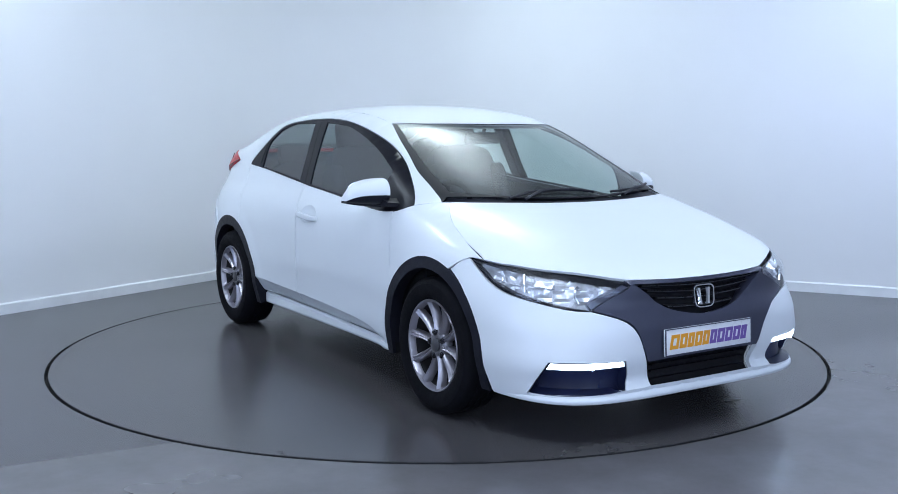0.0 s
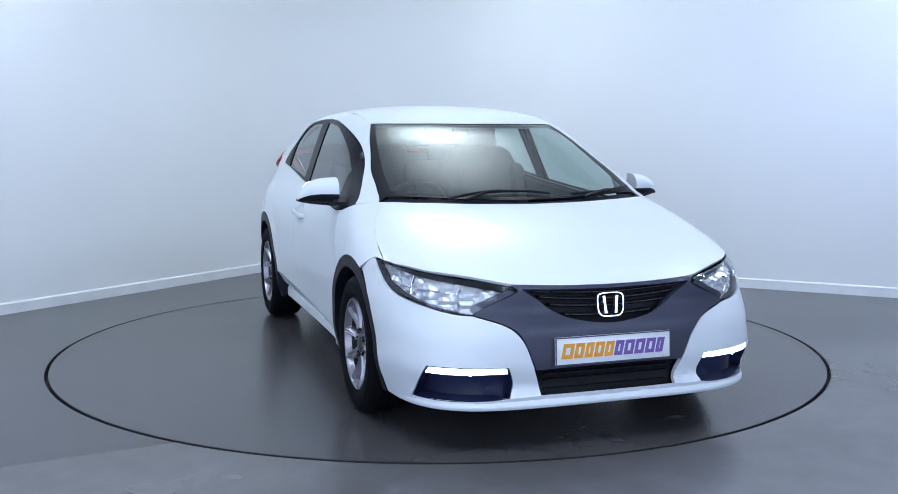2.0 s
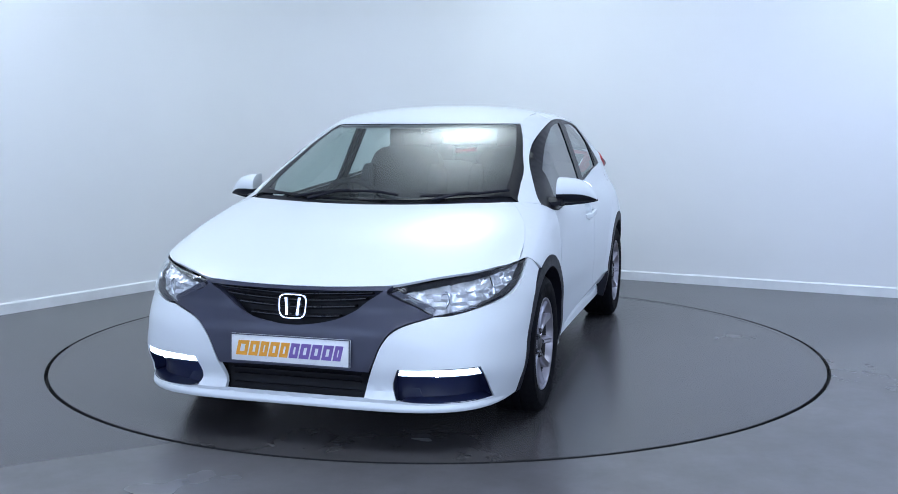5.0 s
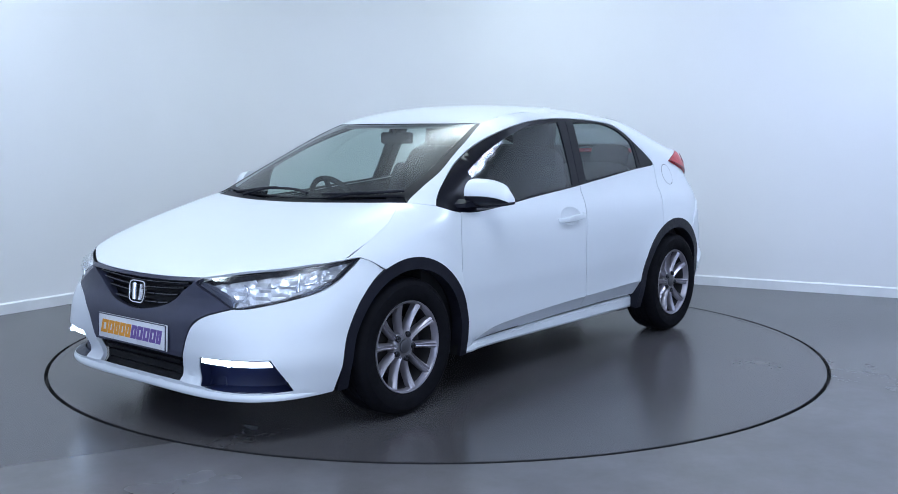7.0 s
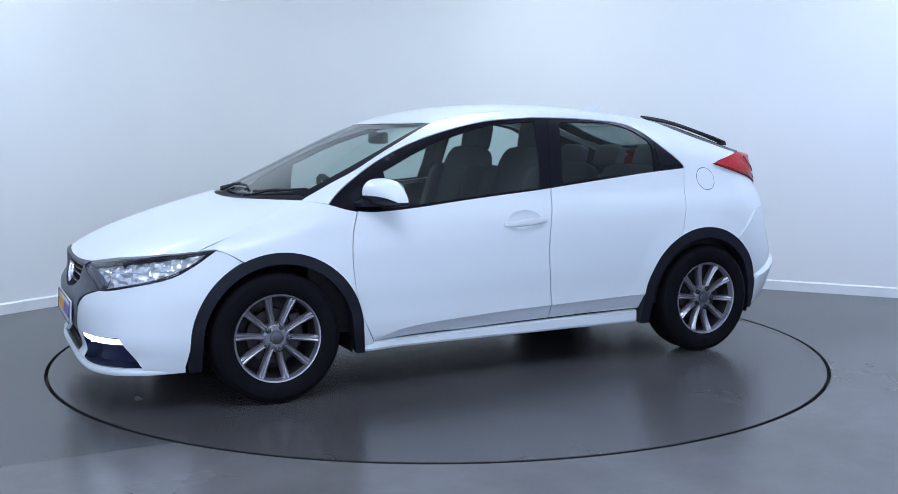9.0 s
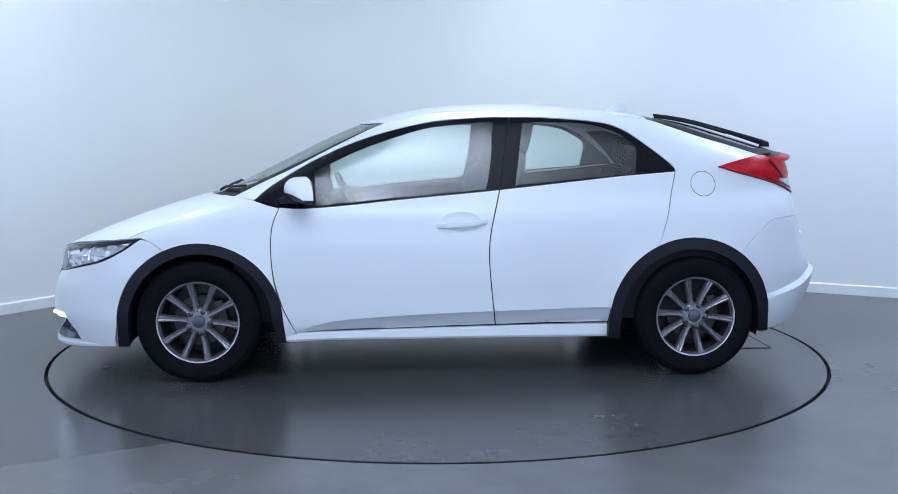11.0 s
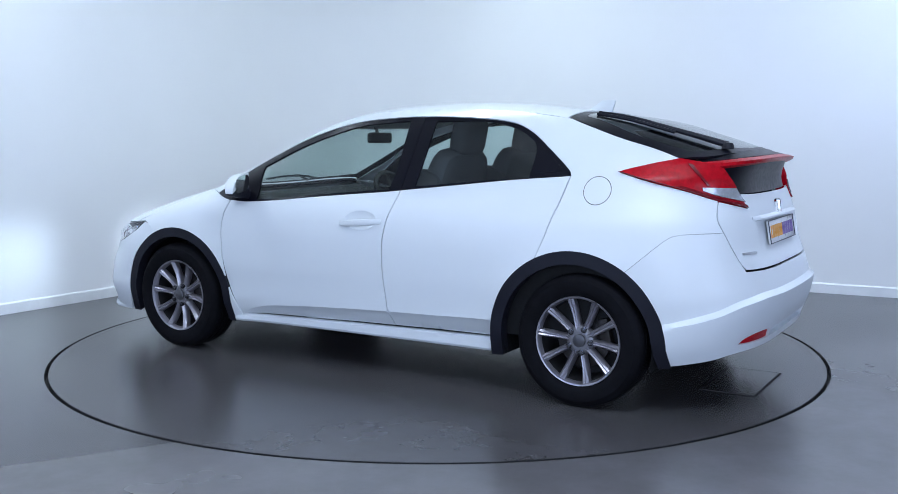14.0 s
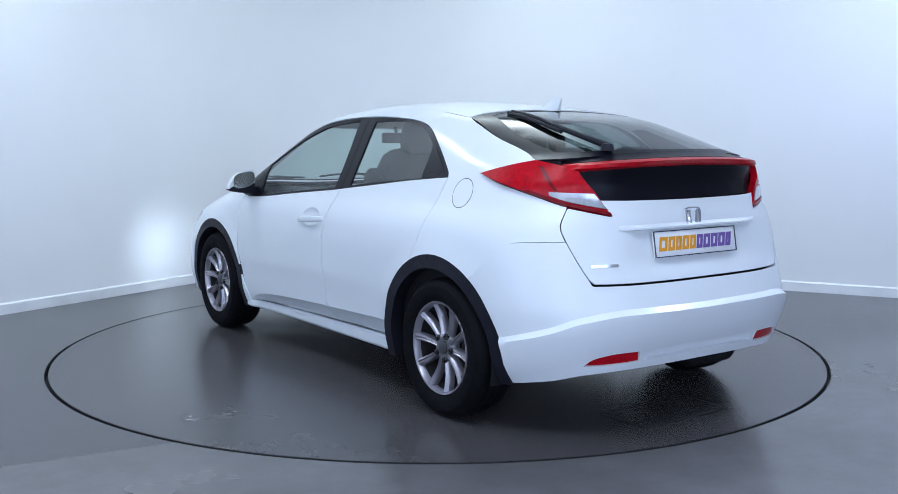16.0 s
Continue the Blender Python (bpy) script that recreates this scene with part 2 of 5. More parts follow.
def soft_glow(name, color, strength):
    """Diffuser, brightest in its middle."""
    m, nt, p = nodes_of(name)
    tc = nt.nodes.new("ShaderNodeTexCoord")
    gr = nt.nodes.new("ShaderNodeTexGradient")
    gr.gradient_type = "QUADRATIC_SPHERE"
    mp = nt.nodes.new("ShaderNodeMapping")
    mp.inputs["Location"].default_value = (-1, -1, 0)
    mp.inputs["Scale"].default_value = (2, 2, 0)
    nt.links.new(tc.outputs["Generated"], mp.inputs["Vector"])
    nt.links.new(mp.outputs["Vector"], gr.inputs["Vector"])
    k = nt.nodes.new("ShaderNodeMath")
    k.operation, k.inputs[1].default_value, k.inputs[2].default_value = "MULTIPLY_ADD", strength, strength * 0.01
    nt.links.new(gr.outputs["Fac"], k.inputs[0])
    p.inputs["Emission Color"].default_value = (*color, 1)
    nt.links.new(k.outputs[0], p.inputs["Emission Strength"])
    return m


def softbox(name, label, m, sx, sy, mat, group="studio lights"):
    t = thing(name, label, "light", group)
    t.matrix_basis = m
    bm = bmesh.new()
    for px, py, dx, dy in ((0, sy / 2, sx + 0.06, 0.04), (0, -sy / 2, sx + 0.06, 0.04), (sx / 2, 0, 0.04, sy), (-sx / 2, 0, 0.04, sy)):
        box_bm(dx, dy, 0.12, at=(px, py, 0.03), bm=bm)
    part("frame", bm, SKIRT, t)
    bm = bmesh.new()
    bmesh.ops.create_grid(bm, x_segments=1, y_segments=1, size=0.5, matrix=Matrix.Diagonal((sx - 0.04, sy - 0.04, 1, 1)))
    bmesh.ops.reverse_faces(bm, faces=bm.faces)
    part("diffuser", bm, mat, t)


def ceiling_light(x, y, sx, sy, rz, strength, color=(1, 1, 1), soft=False):
    softbox("ceiling_light", "white softbox light fixed under the ceiling", pose(x, y, ROOM_H - 0.10, 0, 0, rz), sx, sy, (soft_glow if soft else glow)("softbox_glow", color, strength))


def added_fill(x, y, z, sx, sy, strength, color, rz=0):
    # glowing panel added out of view as fill
    softbox("added_fill", "large upright fill panel, added out of view", pose(x, y, z, 90, 0, rz) @ pose(0, 0, 0, 180, 0, 0), sx, sy, glow("added_fill_glow", color, strength))


def turntable():
    t = thing("turntable", "round grey turntable set flush into the floor", "turntable")
    prof = [(0.0, 0.0), (DISC_R * 0.5, 0.0), (DISC_R, 0.0)]
    bm = lathe_bm([(r, y) for r, y in prof], 256, m=pose(0, 0, 0, 90, 0, 0))
    part("deck", bm, DISC, t, smooth=False)
    # deck side painted dark, so that the gap reads as shade
    part("edge_shade", lathe_bm([(DISC_R, 0.0), (DISC_R, -0.05)], 256, m=pose(0, 0, 0, 90, 0, 0)), DARKGAP, t, "side of the deck, coloured dark as shade in the gap", smooth=False)
    # bolted hatch, its joint and a scuff in the paint
    hx, hy, hw, hd = -1.840, 0.0, 0.275, 0.55
    bm = bmesh.new()
    for px, py, dx, dy in ((hx + hw / 2, hy, 0.010, hd), (hx - hw / 2, hy, 0.010, hd), (hx, hy + hd / 2, hw, 0.010), (hx, hy - hd / 2, hw, 0.010)):
        box_bm(dx, dy, 0.002, at=(px, py, 0.0012), bm=bm)
    part("hatch_joint", bm, DARKGAP, t, "dark joint round the hatch", smooth=False)
    part("hatch_plate", box_bm(hw - 0.012, hd - 0.012, 0.004, 0.001, at=(hx, hy, 0.0015)), DISC, t, "grey hatch plate", smooth=False)
    part("rim_band", lathe_bm([(DISC_R - 0.035, 0.0006), (DISC_R - 0.004, 0.0006)], 256, m=pose(0, 0, 0, 90, 0, 0)), DISC, t, "outer edge band", smooth=False)
    bm = bmesh.new()
    ring = [bm.verts.new((1.871 + (0.018 + 0.006 * math.sin(3 * a)) * math.cos(a), 0.501 + (0.055 + 0.012 * math.sin(2 * a + 1)) * math.sin(a), 0.0015)) for a in (2 * math.pi * i / 20 for i in range(20))]
    bm.faces.new(ring)
    part("scuff", bm, STEEL, t, "pale scuff mark", smooth=False)
    return t


build_room()
turntable_ob = turntable()
COOL = (0.79, 0.93, 1.16)
ceiling_light(0.15, 1.35, 2.6, 2.2, 0, 19.0, (0.83, 0.98, 1.06), soft=True)
ceiling_light(-2.9, 0.0, 1.7, 1.4, 56, 44.0, (0.80, 0.95, 1.13), soft=True)
ceiling_light(3.4, 0.0, 2.6, 1.4, -28, 44.0, (0.73, 0.89, 1.23), soft=True)
ceiling_light(0.0, -3.4, 5.0, 2.8, 0, 13.0, COOL, soft=True)
# three unseen fill panels, added behind the camera to brighten the car
added_fill(-4.2, -6.6, 1.5, 3.4, 2.6, 2.0, (0.71, 0.88, 1.25), -38)
added_fill(4.4, -6.6, 1.5, 3.4, 2.6, 2.0, (0.71, 0.88, 1.25), 38)
added_fill(0.0, -8.4, 1.4, 4.0, 2.4, 2.3, COOL)
# ---------------------------------------------------------------- the car: x ahead, y to its left, z up
# outline of the body level by level: nose, tail, half width, squareness of the corners
NOSE = pchip([(0.14, 2.03), (0.17, 2.08), (0.19, 2.115), (0.225, 2.13), (0.26, 2.11), (0.36, 2.135), (0.46, 2.138), (0.52, 2.125), (0.58, 2.105), (0.64, 2.105),
              (0.66, 2.10), (0.69, 2.05), (0.74, 1.94), (0.80, 1.79), (0.86, 1.62), (0.92, 1.42), (0.965, 1.25), (1.0, 1.18), (1.07, 1.04), (1.16, 0.86),
              (1.25, 0.68), (1.32, 0.52), (1.38, 0.33), (1.415, 0.17), (1.436, 0.01), (1.449, -0.2), (1.454, -0.35)])
TAIL = pchip([(0.14, -1.93), (0.18, -1.99), (0.25, -2.02), (0.30, -2.045), (0.36, -2.062), (0.46, -2.082), (0.54, -2.085), (0.60, -2.070), (0.66, -2.05), (0.74, -2.02),
              (0.85, -1.995), (0.92, -1.98), (1.05, -1.94), (1.13, -1.965), (1.165, -1.975), (1.18, -1.93), (1.21, -1.85), (1.28, -1.64), (1.34, -1.44), (1.37, -1.27),
              (1.385, -1.15), (1.404, -1.00), (1.426, -0.80), (1.442, -0.62), (1.454, -0.40)])
HALF = pchip([(0.14, 0.79), (0.19, 0.828), (0.26, 0.848), (0.30, 0.858), (0.36, 0.8665), (0.42, 0.869), (0.55, 0.880), (0.70, 0.881), (0.82, 0.868), (0.90, 0.838), (0.95, 0.806),
              (1.0, 0.786), (1.08, 0.756), (1.20, 0.710), (1.30, 0.671), (1.345, 0.650), (1.375, 0.620), (1.404, 0.540), (1.426, 0.43), (1.443, 0.27), (1.454, 0.05)])
NF = pchip([(0.14, 4.6), (0.3, 4.9), (0.45, 4.3), (0.6, 3.7), (0.68, 3.9), (0.75, 4.4), (0.82, 3.9), (0.9, 3.3), (0.97, 3.0), (1.1, 2.7), (1.34, 2.4), (1.454, 2.2)])
NR = pchip([(0.14, 3.9), (0.36, 3.9), (0.66, 4.0), (0.95, 4.3), (1.13, 4.2), (1.2, 3.2), (1.3, 2.9), (1.38, 2.7), (1.454, 2.2)])
XCF = pchip([(0.14, 1.2), (0.55, 1.2), (0.75, 0.95), (0.9, 0.8), (1.0, 0.70), (1.16, 0.43), (1.34, 0.03), (1.454, -0.375)])
XCR = pchip([(0.14, -1.0), (1.0, -0.95), (1.2, -0.8), (1.34, -0.55), (1.454, -0.375)])


def body_point(z, a):
    """Point of the left half at height z; a runs from 0 (nose) to 1 (tail)."""
    if a < 0.4:
        t = a / 0.4 * math.pi / 2
        n, xc, xe = NF(z), XCF(z), NOSE(z)
        return Vector((xc + (xe - xc) * math.cos(t) ** (2 / n), HALF(z) * math.sin(t) ** (2 / n), z))
    if a > 0.6:
        t = (1 - a) / 0.4 * math.pi / 2
        n, xc, xe = NR(z), XCR(z), TAIL(z)
        return Vector((xc + (xe - xc) * math.cos(t) ** (2 / n), HALF(z) * math.sin(t) ** (2 / n), z))
    u = (a - 0.4) / 0.2
    return Vector((XCF(z) + (XCR(z) - XCF(z)) * u, HALF(z), z))


def body_levels():
    zs = []
    z = 0.14
    while z < 1.4539:
        zs.append(z)
        z += 0.012 if z < 1.30 else max(0.0012, (1.4542 - z) * 0.09)
    return zs + [1.454]


def master_rows():
    rows = []
    fr = [0.4 * (i / 40) for i in range(41)]
    mid = [0.4 + 0.2 * i / 14 for i in range(1, 14)]
    re = [1 - q for q in fr[::-1]]
    for z in body_levels():
        left = [body_point(z, a) for a in fr + mid + re]
        right = [Vector((q.x, -q.y, q.z)) for q in left[-2:0:-1]]
        rows.append(left + right)
    return rows




TABLE_Z = np.arange(0.14, 1.4541, 0.0005)
TABLE = [np.array([f(z) for z in TABLE_Z]) for f in (NOSE, TAIL, HALF, NF, NR, XCF, XCR)]


def inside(q):
    """Below zero inside the body, above zero outside."""
    k = (q.z - 0.14) / 0.0005
    if k <= 0 or k >= len(TABLE_Z) - 2:
        return 1.0 if k > 0 else 0.2
    i = int(k)
    w = k - i
    nose, tail, half, nf, nr, xf, xr = (float(c[i] * (1 - w) + c[i + 1] * w) for c in TABLE)
    y = abs(q.y) / half
    if q.x > xf:
        return (y**nf + ((q.x - xf) / (nose - xf)) ** nf) ** (1 / nf) - 1
    if q.x < xr:
        return (y**nr + ((q.x - xr) / (tail - xr)) ** nr) ** (1 / nr) - 1
    return y - 1


MASTER = loft_bm(master_rows(), close=True, cap=True)
BVH = BVHTree.FromBMesh(MASTER)
# ---------------------------------------------------------------- panels cut out of the body's surface
FRONT_AXIS, REAR_AXIS = 0.95, -0.95


def refine(o, d, lo, hi):
    """The point between lo and hi along a ray at which it enters the body."""
    a, b = lo, hi
    for _ in range(22):
        c = (a + b) / 2
        if inside(o + d * c) > 0:
            a = c
        else:
            b = c
    return o + d * b


def cast_body(view, u, v):
    if view == "L":
        o, d = Vector((u, 2.0, v)), Vector((0, -1, 0))
    elif view == "T":
        o, d = Vector((u, v, 2.0)), Vector((0, 0, -1))
    else:
        ax, s = (FRONT_AXIS, 1) if view == "F" else (REAR_AXIS, -1)
        a = u / 1.1
        d = Vector((-s * math.cos(a), -math.sin(a), 0))
        o = Vector((ax, 0, v)) - d * 2.2
    h = BVH.ray_cast(o, d)
    if h[0] is None:
        n = BVH.find_nearest(o + d * (1.3 if view == "L" else 1.2 if view in "FB" else 0.6))
        return n[0], n[1]
    p = refine(o, d, h[3] - 0.02, h[3] + 0.02) if inside(o + d * (h[3] - 0.02)) > 0 > inside(o + d * (h[3] + 0.02)) else h[0]
    e = 0.002
    g = Vector([inside(p + Vector(k)) - inside(p - Vector(k)) for k in ((e, 0, 0), (0, e, 0), (0, 0, e))])
    n = g.normalized() if g.length > 1e-6 else h[1]
    return p, n


def to_view(view, q):
    if len(q) == 2:
        return (q[0], q[1])
    x, y, z = q
    if view == "L":
        return (x, z)
    if view == "T":
        return (x, y)
    if view == "F":
        return (1.1 * math.atan2(y, x - FRONT_AXIS), z)
    return (1.1 * math.atan2(y, REAR_AXIS - x), z)


def side(x, z):
    """Place on the left flank at x and z."""
    return tuple(cast_body("L", x, z)[0])


def spline(pts, n=6):
    """Smooth open curve through points of any size."""
    if len(pts) < 3:
        return [tuple(q) for q in pts]
    P = [np.array(q, float) for q in pts]
    P = [2 * P[0] - P[1]] + P + [2 * P[-1] - P[-2]]
    out = []
    for i in range(1, len(P) - 2):
        a, b, c, d = P[i - 1:i + 3]
        for k in range(n):
            t = k / n
            out.append(tuple(0.5 * (2 * b + (c - a) * t + (2 * a - 5 * b + 4 * c - d) * t * t + (3 * b - a - 3 * c + d) * t**3)))
    out.append(tuple(P[-2]))
    return out


def flip(pts):
    return [(q[0], -q[1], *q[2:]) for q in pts][::-1]


def loop_of(view, pieces):
    """Closed outline in view coordinates from curve pieces that meet in corners."""
    out = []
    for pc in pieces:
        for q in spline([to_view(view, q) for q in pc]):
            if not out or math.hypot(out[-1][0] - q[0], out[-1][1] - q[1]) > 0.004:
                out.append(q)
    if math.hypot(out[-1][0] - out[0][0], out[-1][1] - out[0][1]) < 0.004:
        out.pop()
    return out


def densify(lp, step):
    out = []
    for i, a in enumerate(lp):
        b = lp[(i + 1) % len(lp)]
        k = max(1, int(math.hypot(b[0] - a[0], b[1] - a[1]) / step))
        out += [(a[0] + (b[0] - a[0]) * j / k, a[1] + (b[1] - a[1]) * j / k) for j in range(k)]
    return out


def area(lp):
    return 0.5 * sum(a[0] * b[1] - b[0] * a[1] for a, b in zip(lp, lp[1:] + lp[:1]))


def inset_loop(lp, d):
    s = 1 if area(lp) > 0 else -1
    out = []
    n = len(lp)
    for i in range(n):
        a, b, c = lp[i - 1], lp[i], lp[(i + 1) % n]
        e1, e2 = Vector((b[0] - a[0], b[1] - a[1])).normalized(), Vector((c[0] - b[0], c[1] - b[1])).normalized()
        n1, n2 = Vector((-e1.y, e1.x)) * s, Vector((-e2.y, e2.x)) * s
        m = n1 + n2
        m = m.normalized() if m.length > 0.2 else n1
        k = min(2.0, 1 / max(0.4, m.dot(n1)))
        out.append((b[0] + m.x * d * k, b[1] + m.y * d * k))
    return out


def even_odd(q, loops):
    c = False
    for lp in loops:
        n = len(lp)
        for i in range(n):
            a, b = lp[i], lp[(i + 1) % n]
            if (a[1] > q[1]) != (b[1] > q[1]) and q[0] < (b[0] - a[0]) * (q[1] - a[1]) / (b[1] - a[1]) + a[0]:
                c = not c
    return c


def panel_bm(view, pieces, holes=(), lines=(), gap=0.003, off=0.0, thick=0.012, step=0.03, mirror=False, dome=None, plain=False):
    """A curved sheet with thickness: outline pieces and hole pieces in one view of the body."""
    loops = [inset_loop(densify(loop_of(view, pieces), step * 0.6), gap)]
    for hl in holes:
        lp = densify(loop_of(view, hl), step * 0.6)
        loops.append(inset_loop(lp, -gap))
    vs, es = [], []
    for lp in loops:
        k = len(vs)
        vs += [Vector(q) for q in lp]
        es += [(k + i, k + (i + 1) % len(lp)) for i in range(len(lp))]
    for ln in lines:
        # folds in the sheet
        ln = [q for q in ln if even_odd(q, loops)]
        k = len(vs)
        vs += [Vector(q) for q in ln]
        es += [(k + i, k + i + 1) for i in range(len(ln) - 1)]
    us = [q[0] for q in loops[0]]
    ws = [q[1] for q in loops[0]]
    edge = np.array([tuple(q) for q in vs])
    for i in range(int((max(us) - min(us)) / step) + 1):
        for j in range(int((max(ws) - min(ws)) / step) + 1):
            q = (min(us) + (i + 0.5 + 0.25 * (j % 2)) * step, min(ws) + (j + 0.5) * step)
            if np.min(np.abs(edge[:, 0] - q[0]) + np.abs(edge[:, 1] - q[1])) > step * 0.55 and even_odd(q, loops):
                vs.append(Vector(q))
    ov, _, of, *_ = delaunay_2d_cdt(vs, es, [], 0, 1e-5)
    bm = bmesh.new()
    bv, nr = [], []
    sg = -1 if mirror else 1
    for q in ov:
        p, n = cast_body(view, q.x, q.y)
        o = off + (dome(q.x, q.y) if dome else 0.0)
        p = p + n * o
        bv.append(bm.verts.new((p.x, p.y * sg, p.z)))
        nr.append(Vector((n.x, n.y * sg, n.z)))
    bm.verts.index_update()
    for f in of:
        c = sum((ov[k] for k in f), Vector((0, 0))) / len(f)
        if even_odd(c, loops):
            try:
                bm.faces.new([bv[k] for k in f])
            except ValueError:
                pass
    bmesh.ops.delete(bm, geom=[v for v in bm.verts if not v.link_faces], context="VERTS")
    bm.normal_update()
    keep = {tuple(round(c, 5) for c in v.co): n for v, n in zip([v for v in bv if v.is_valid], [n for v, n in zip(bv, nr) if v.is_valid])}
    for f in bm.faces:
        if f.normal.dot(keep.get(tuple(round(c, 5) for c in f.verts[0].co), f.normal)) < 0:
            f.normal_flip()
    if thick and not plain:
        edges = [e for e in bm.edges if e.is_boundary]
        inner = {}
        for v in {v for e in edges for v in e.verts}:
            n = keep.get(tuple(round(c, 5) for c in v.co), v.normal)
            inner[v] = bm.verts.new(v.co - n * thick)
        for e in edges:
            lp = e.link_loops[0]
            a, b = lp.vert, lp.link_loop_next.vert
            bm.faces.new((b, a, inner[a], inner[b]))
    return bm


def panel(name, parent, mat, view, pieces, holes=(), label="", mirror=False, **kw):
    return part(name, panel_bm(view, pieces, holes, mirror=mirror, **kw), mat, parent, label)


def arch(cx, r, z0=0.2, flare=0.0, a0=0, a1=180, squash=1.0, cz=0.305):
    """Wheel arch from ahead of the wheel, over it, to behind it."""
    pts = [(cx + r + flare, z0)] if a0 == 0 else []
    for k in range(13):
        a = radians(a0 + (a1 - a0) * k / 12)
        pts.append((cx + r * math.cos(a), cz + r * squash * math.sin(a)))
    if a1 == 180:
        pts.append((cx - r - flare * 0.4, z0))
    return pts


# shared lines of the bodywork, as x, z on the flank or x, y, z
FA, RA = 1.283, -1.272
DOOR_SEAM = [(0.880, 0.900), (0.912, 0.81), (0.922, 0.69), (0.908, 0.53), (0.865, 0.38), (0.80, 0.246)]
B_SEAM = [(-0.262, 0.988), (-0.212, 0.79), (-0.20, 0.64), (-0.218, 0.43), (-0.24, 0.263)]
REAR_SEAM = [(-1.204, 1.081), (-1.165, 0.94), (-1.125, 0.80), (-1.085, 0.690)]
BELT_F = [(-0.262, 0.986), (0.246, 0.942), (0.548, 0.912), (0.763, 0.898), (0.880, 0.904)]
BELT_R = [(-1.204, 1.081), (-0.90, 1.056), (-0.646, 1.029), (-0.262, 0.988)]
WIN_TOP = [(1.012, 0.937), (0.906, 1.022), (0.696, 1.146), (0.441, 1.254), (0.123, 1.335), (-0.184, 1.364), (-0.488, 1.364), (-0.787, 1.342), (-0.935, 1.299),
           (-1.08, 1.199), (-1.185, 1.112), (-1.204, 1.081)]
RAIL = [(1.12, 0.952), (0.97, 1.026), (0.824, 1.094), (0.60, 1.210), (0.34, 1.332), (0.15, 1.376), (-0.15, 1.402), (-0.50, 1.404), (-0.80, 1.390), (-1.10, 1.352)]
REAR_GLASS_EDGE = [(-1.12, 1.350), (-1.376, 1.262), (-1.55, 1.212), (-1.690, 1.166)]
LAMP_TOP = [(-1.690, 1.164), (-1.60, 1.145), (-1.50, 1.120), (-1.440, 1.100)]
LAMP_LOW = [side(-1.440, 1.100), side(-1.556, 1.066), side(-1.736, 1.020), side(-1.865, 0.975), (-1.954, 0.456, 0.935)]


def on_top(pts):
    return [tuple(cast_body("T", *q)[0]) for q in pts]


HOOD_SEAM = on_top([(1.146, 0.682), (1.24, 0.738), (1.33, 0.780), (1.42, 0.803), (1.51, 0.819), (1.655, 0.829)])
HOOD_FRONT = on_top([(1.655, 0.829), (1.76, 0.786), (1.90, 0.678), (2.040, 0.456), (2.075, 0.34), (2.092, 0.18), (2.096, 0.0)])
COWL_LOW = [(1.330, 0.0), (1.318, 0.20), (1.285, 0.38), (1.222, 0.56), (1.146, 0.682)]
HEAD_LOW = [side(1.575, 0.748), side(1.690, 0.672), side(1.790, 0.625), (1.908, 0.750, 0.594), (2.007, 0.642, 0.566), (2.045, 0.572, 0.560)]
BEAK_EDGE = [(2.045, 0.572, 0.560), (2.094, 0.472, 0.528), (2.115, 0.415, 0.495), (2.127, 0.378, 0.445), (2.128, 0.350, 0.38), (2.124, 0.322, 0.30), (2.121, 0.304, 0.235)]
GATE_SEAM = [side(-1.865, 0.972), side(-1.876, 0.90), side(-1.905, 0.836), (-1.945, 0.632, 0.75), (-1.975, 0.605, 0.69), (-1.990, 0.580, 0.664)]
GATE_LOW = [(-1.990, 0.580, 0.664), (-2.030, 0.42, 0.660), (-2.05, 0.2, 0.658), (-2.055, 0.0, 0.658)]
BUMP_SEAM = [side(-1.905, 0.836), side(-1.80, 0.833), side(-1.735, 0.826), side(-1.692, 0.806), side(-1.60, 0.725), side(-1.522, 0.655)]
# ---------------------------------------------------------------- materials of the car
GLASS_SIDE = glass("side_window_glass", (0.72, 0.82, 0.80), haze=0.014)
GLASS_FRONT = glass("windscreen_glass", (0.74, 0.84, 0.80), rough=0.07, gloss=0.75, haze=0.04)
GLASS_REAR = glass("rear_window_glass", (0.27, 0.33, 0.33))
GLASS_CLEAR = glass("lamp_lens", (0.93, 0.95, 0.97))
BEAK = paint("dark_blue_grey_plastic", (0.045, 0.048, 0.075), 0.38, var=0.10, grain=0.12)
LAMPRED = paint("red_lamp_plastic", (0.44, 0.002, 0.010), 0.3, coat=0.12, var=0.25, scale=40, spec=0.15)
LAMPRED_DARK = paint("deep_red_lamp_plastic", (0.16, 0.003, 0.008), 0.2, coat=0.2, spec=0.3)
LAMPCLEAR = paint("clear_lamp_reflector", (0.62, 0.64, 0.68), 0.2, metal=0.7, var=0.15, scale=60)
HOUSING = paint("lamp_housing", (0.86, 0.87, 0.90), 0.18, metal=0.5, var=0.12, scale=24)
INTERIOR = paint("dark_cabin_trim", (0.011, 0.0115, 0.013), 0.7, var=0.2, spec=0.2)
MATTBLACK = paint("matt_black_plastic", (0.004, 0.004, 0.006), 0.5, var=0.2, spec=0.2)
SEATCLOTH = paint("charcoal_seat_cloth", (0.040, 0.042, 0.048), 0.9, var=0.2, grain=0.4, gscale=250)
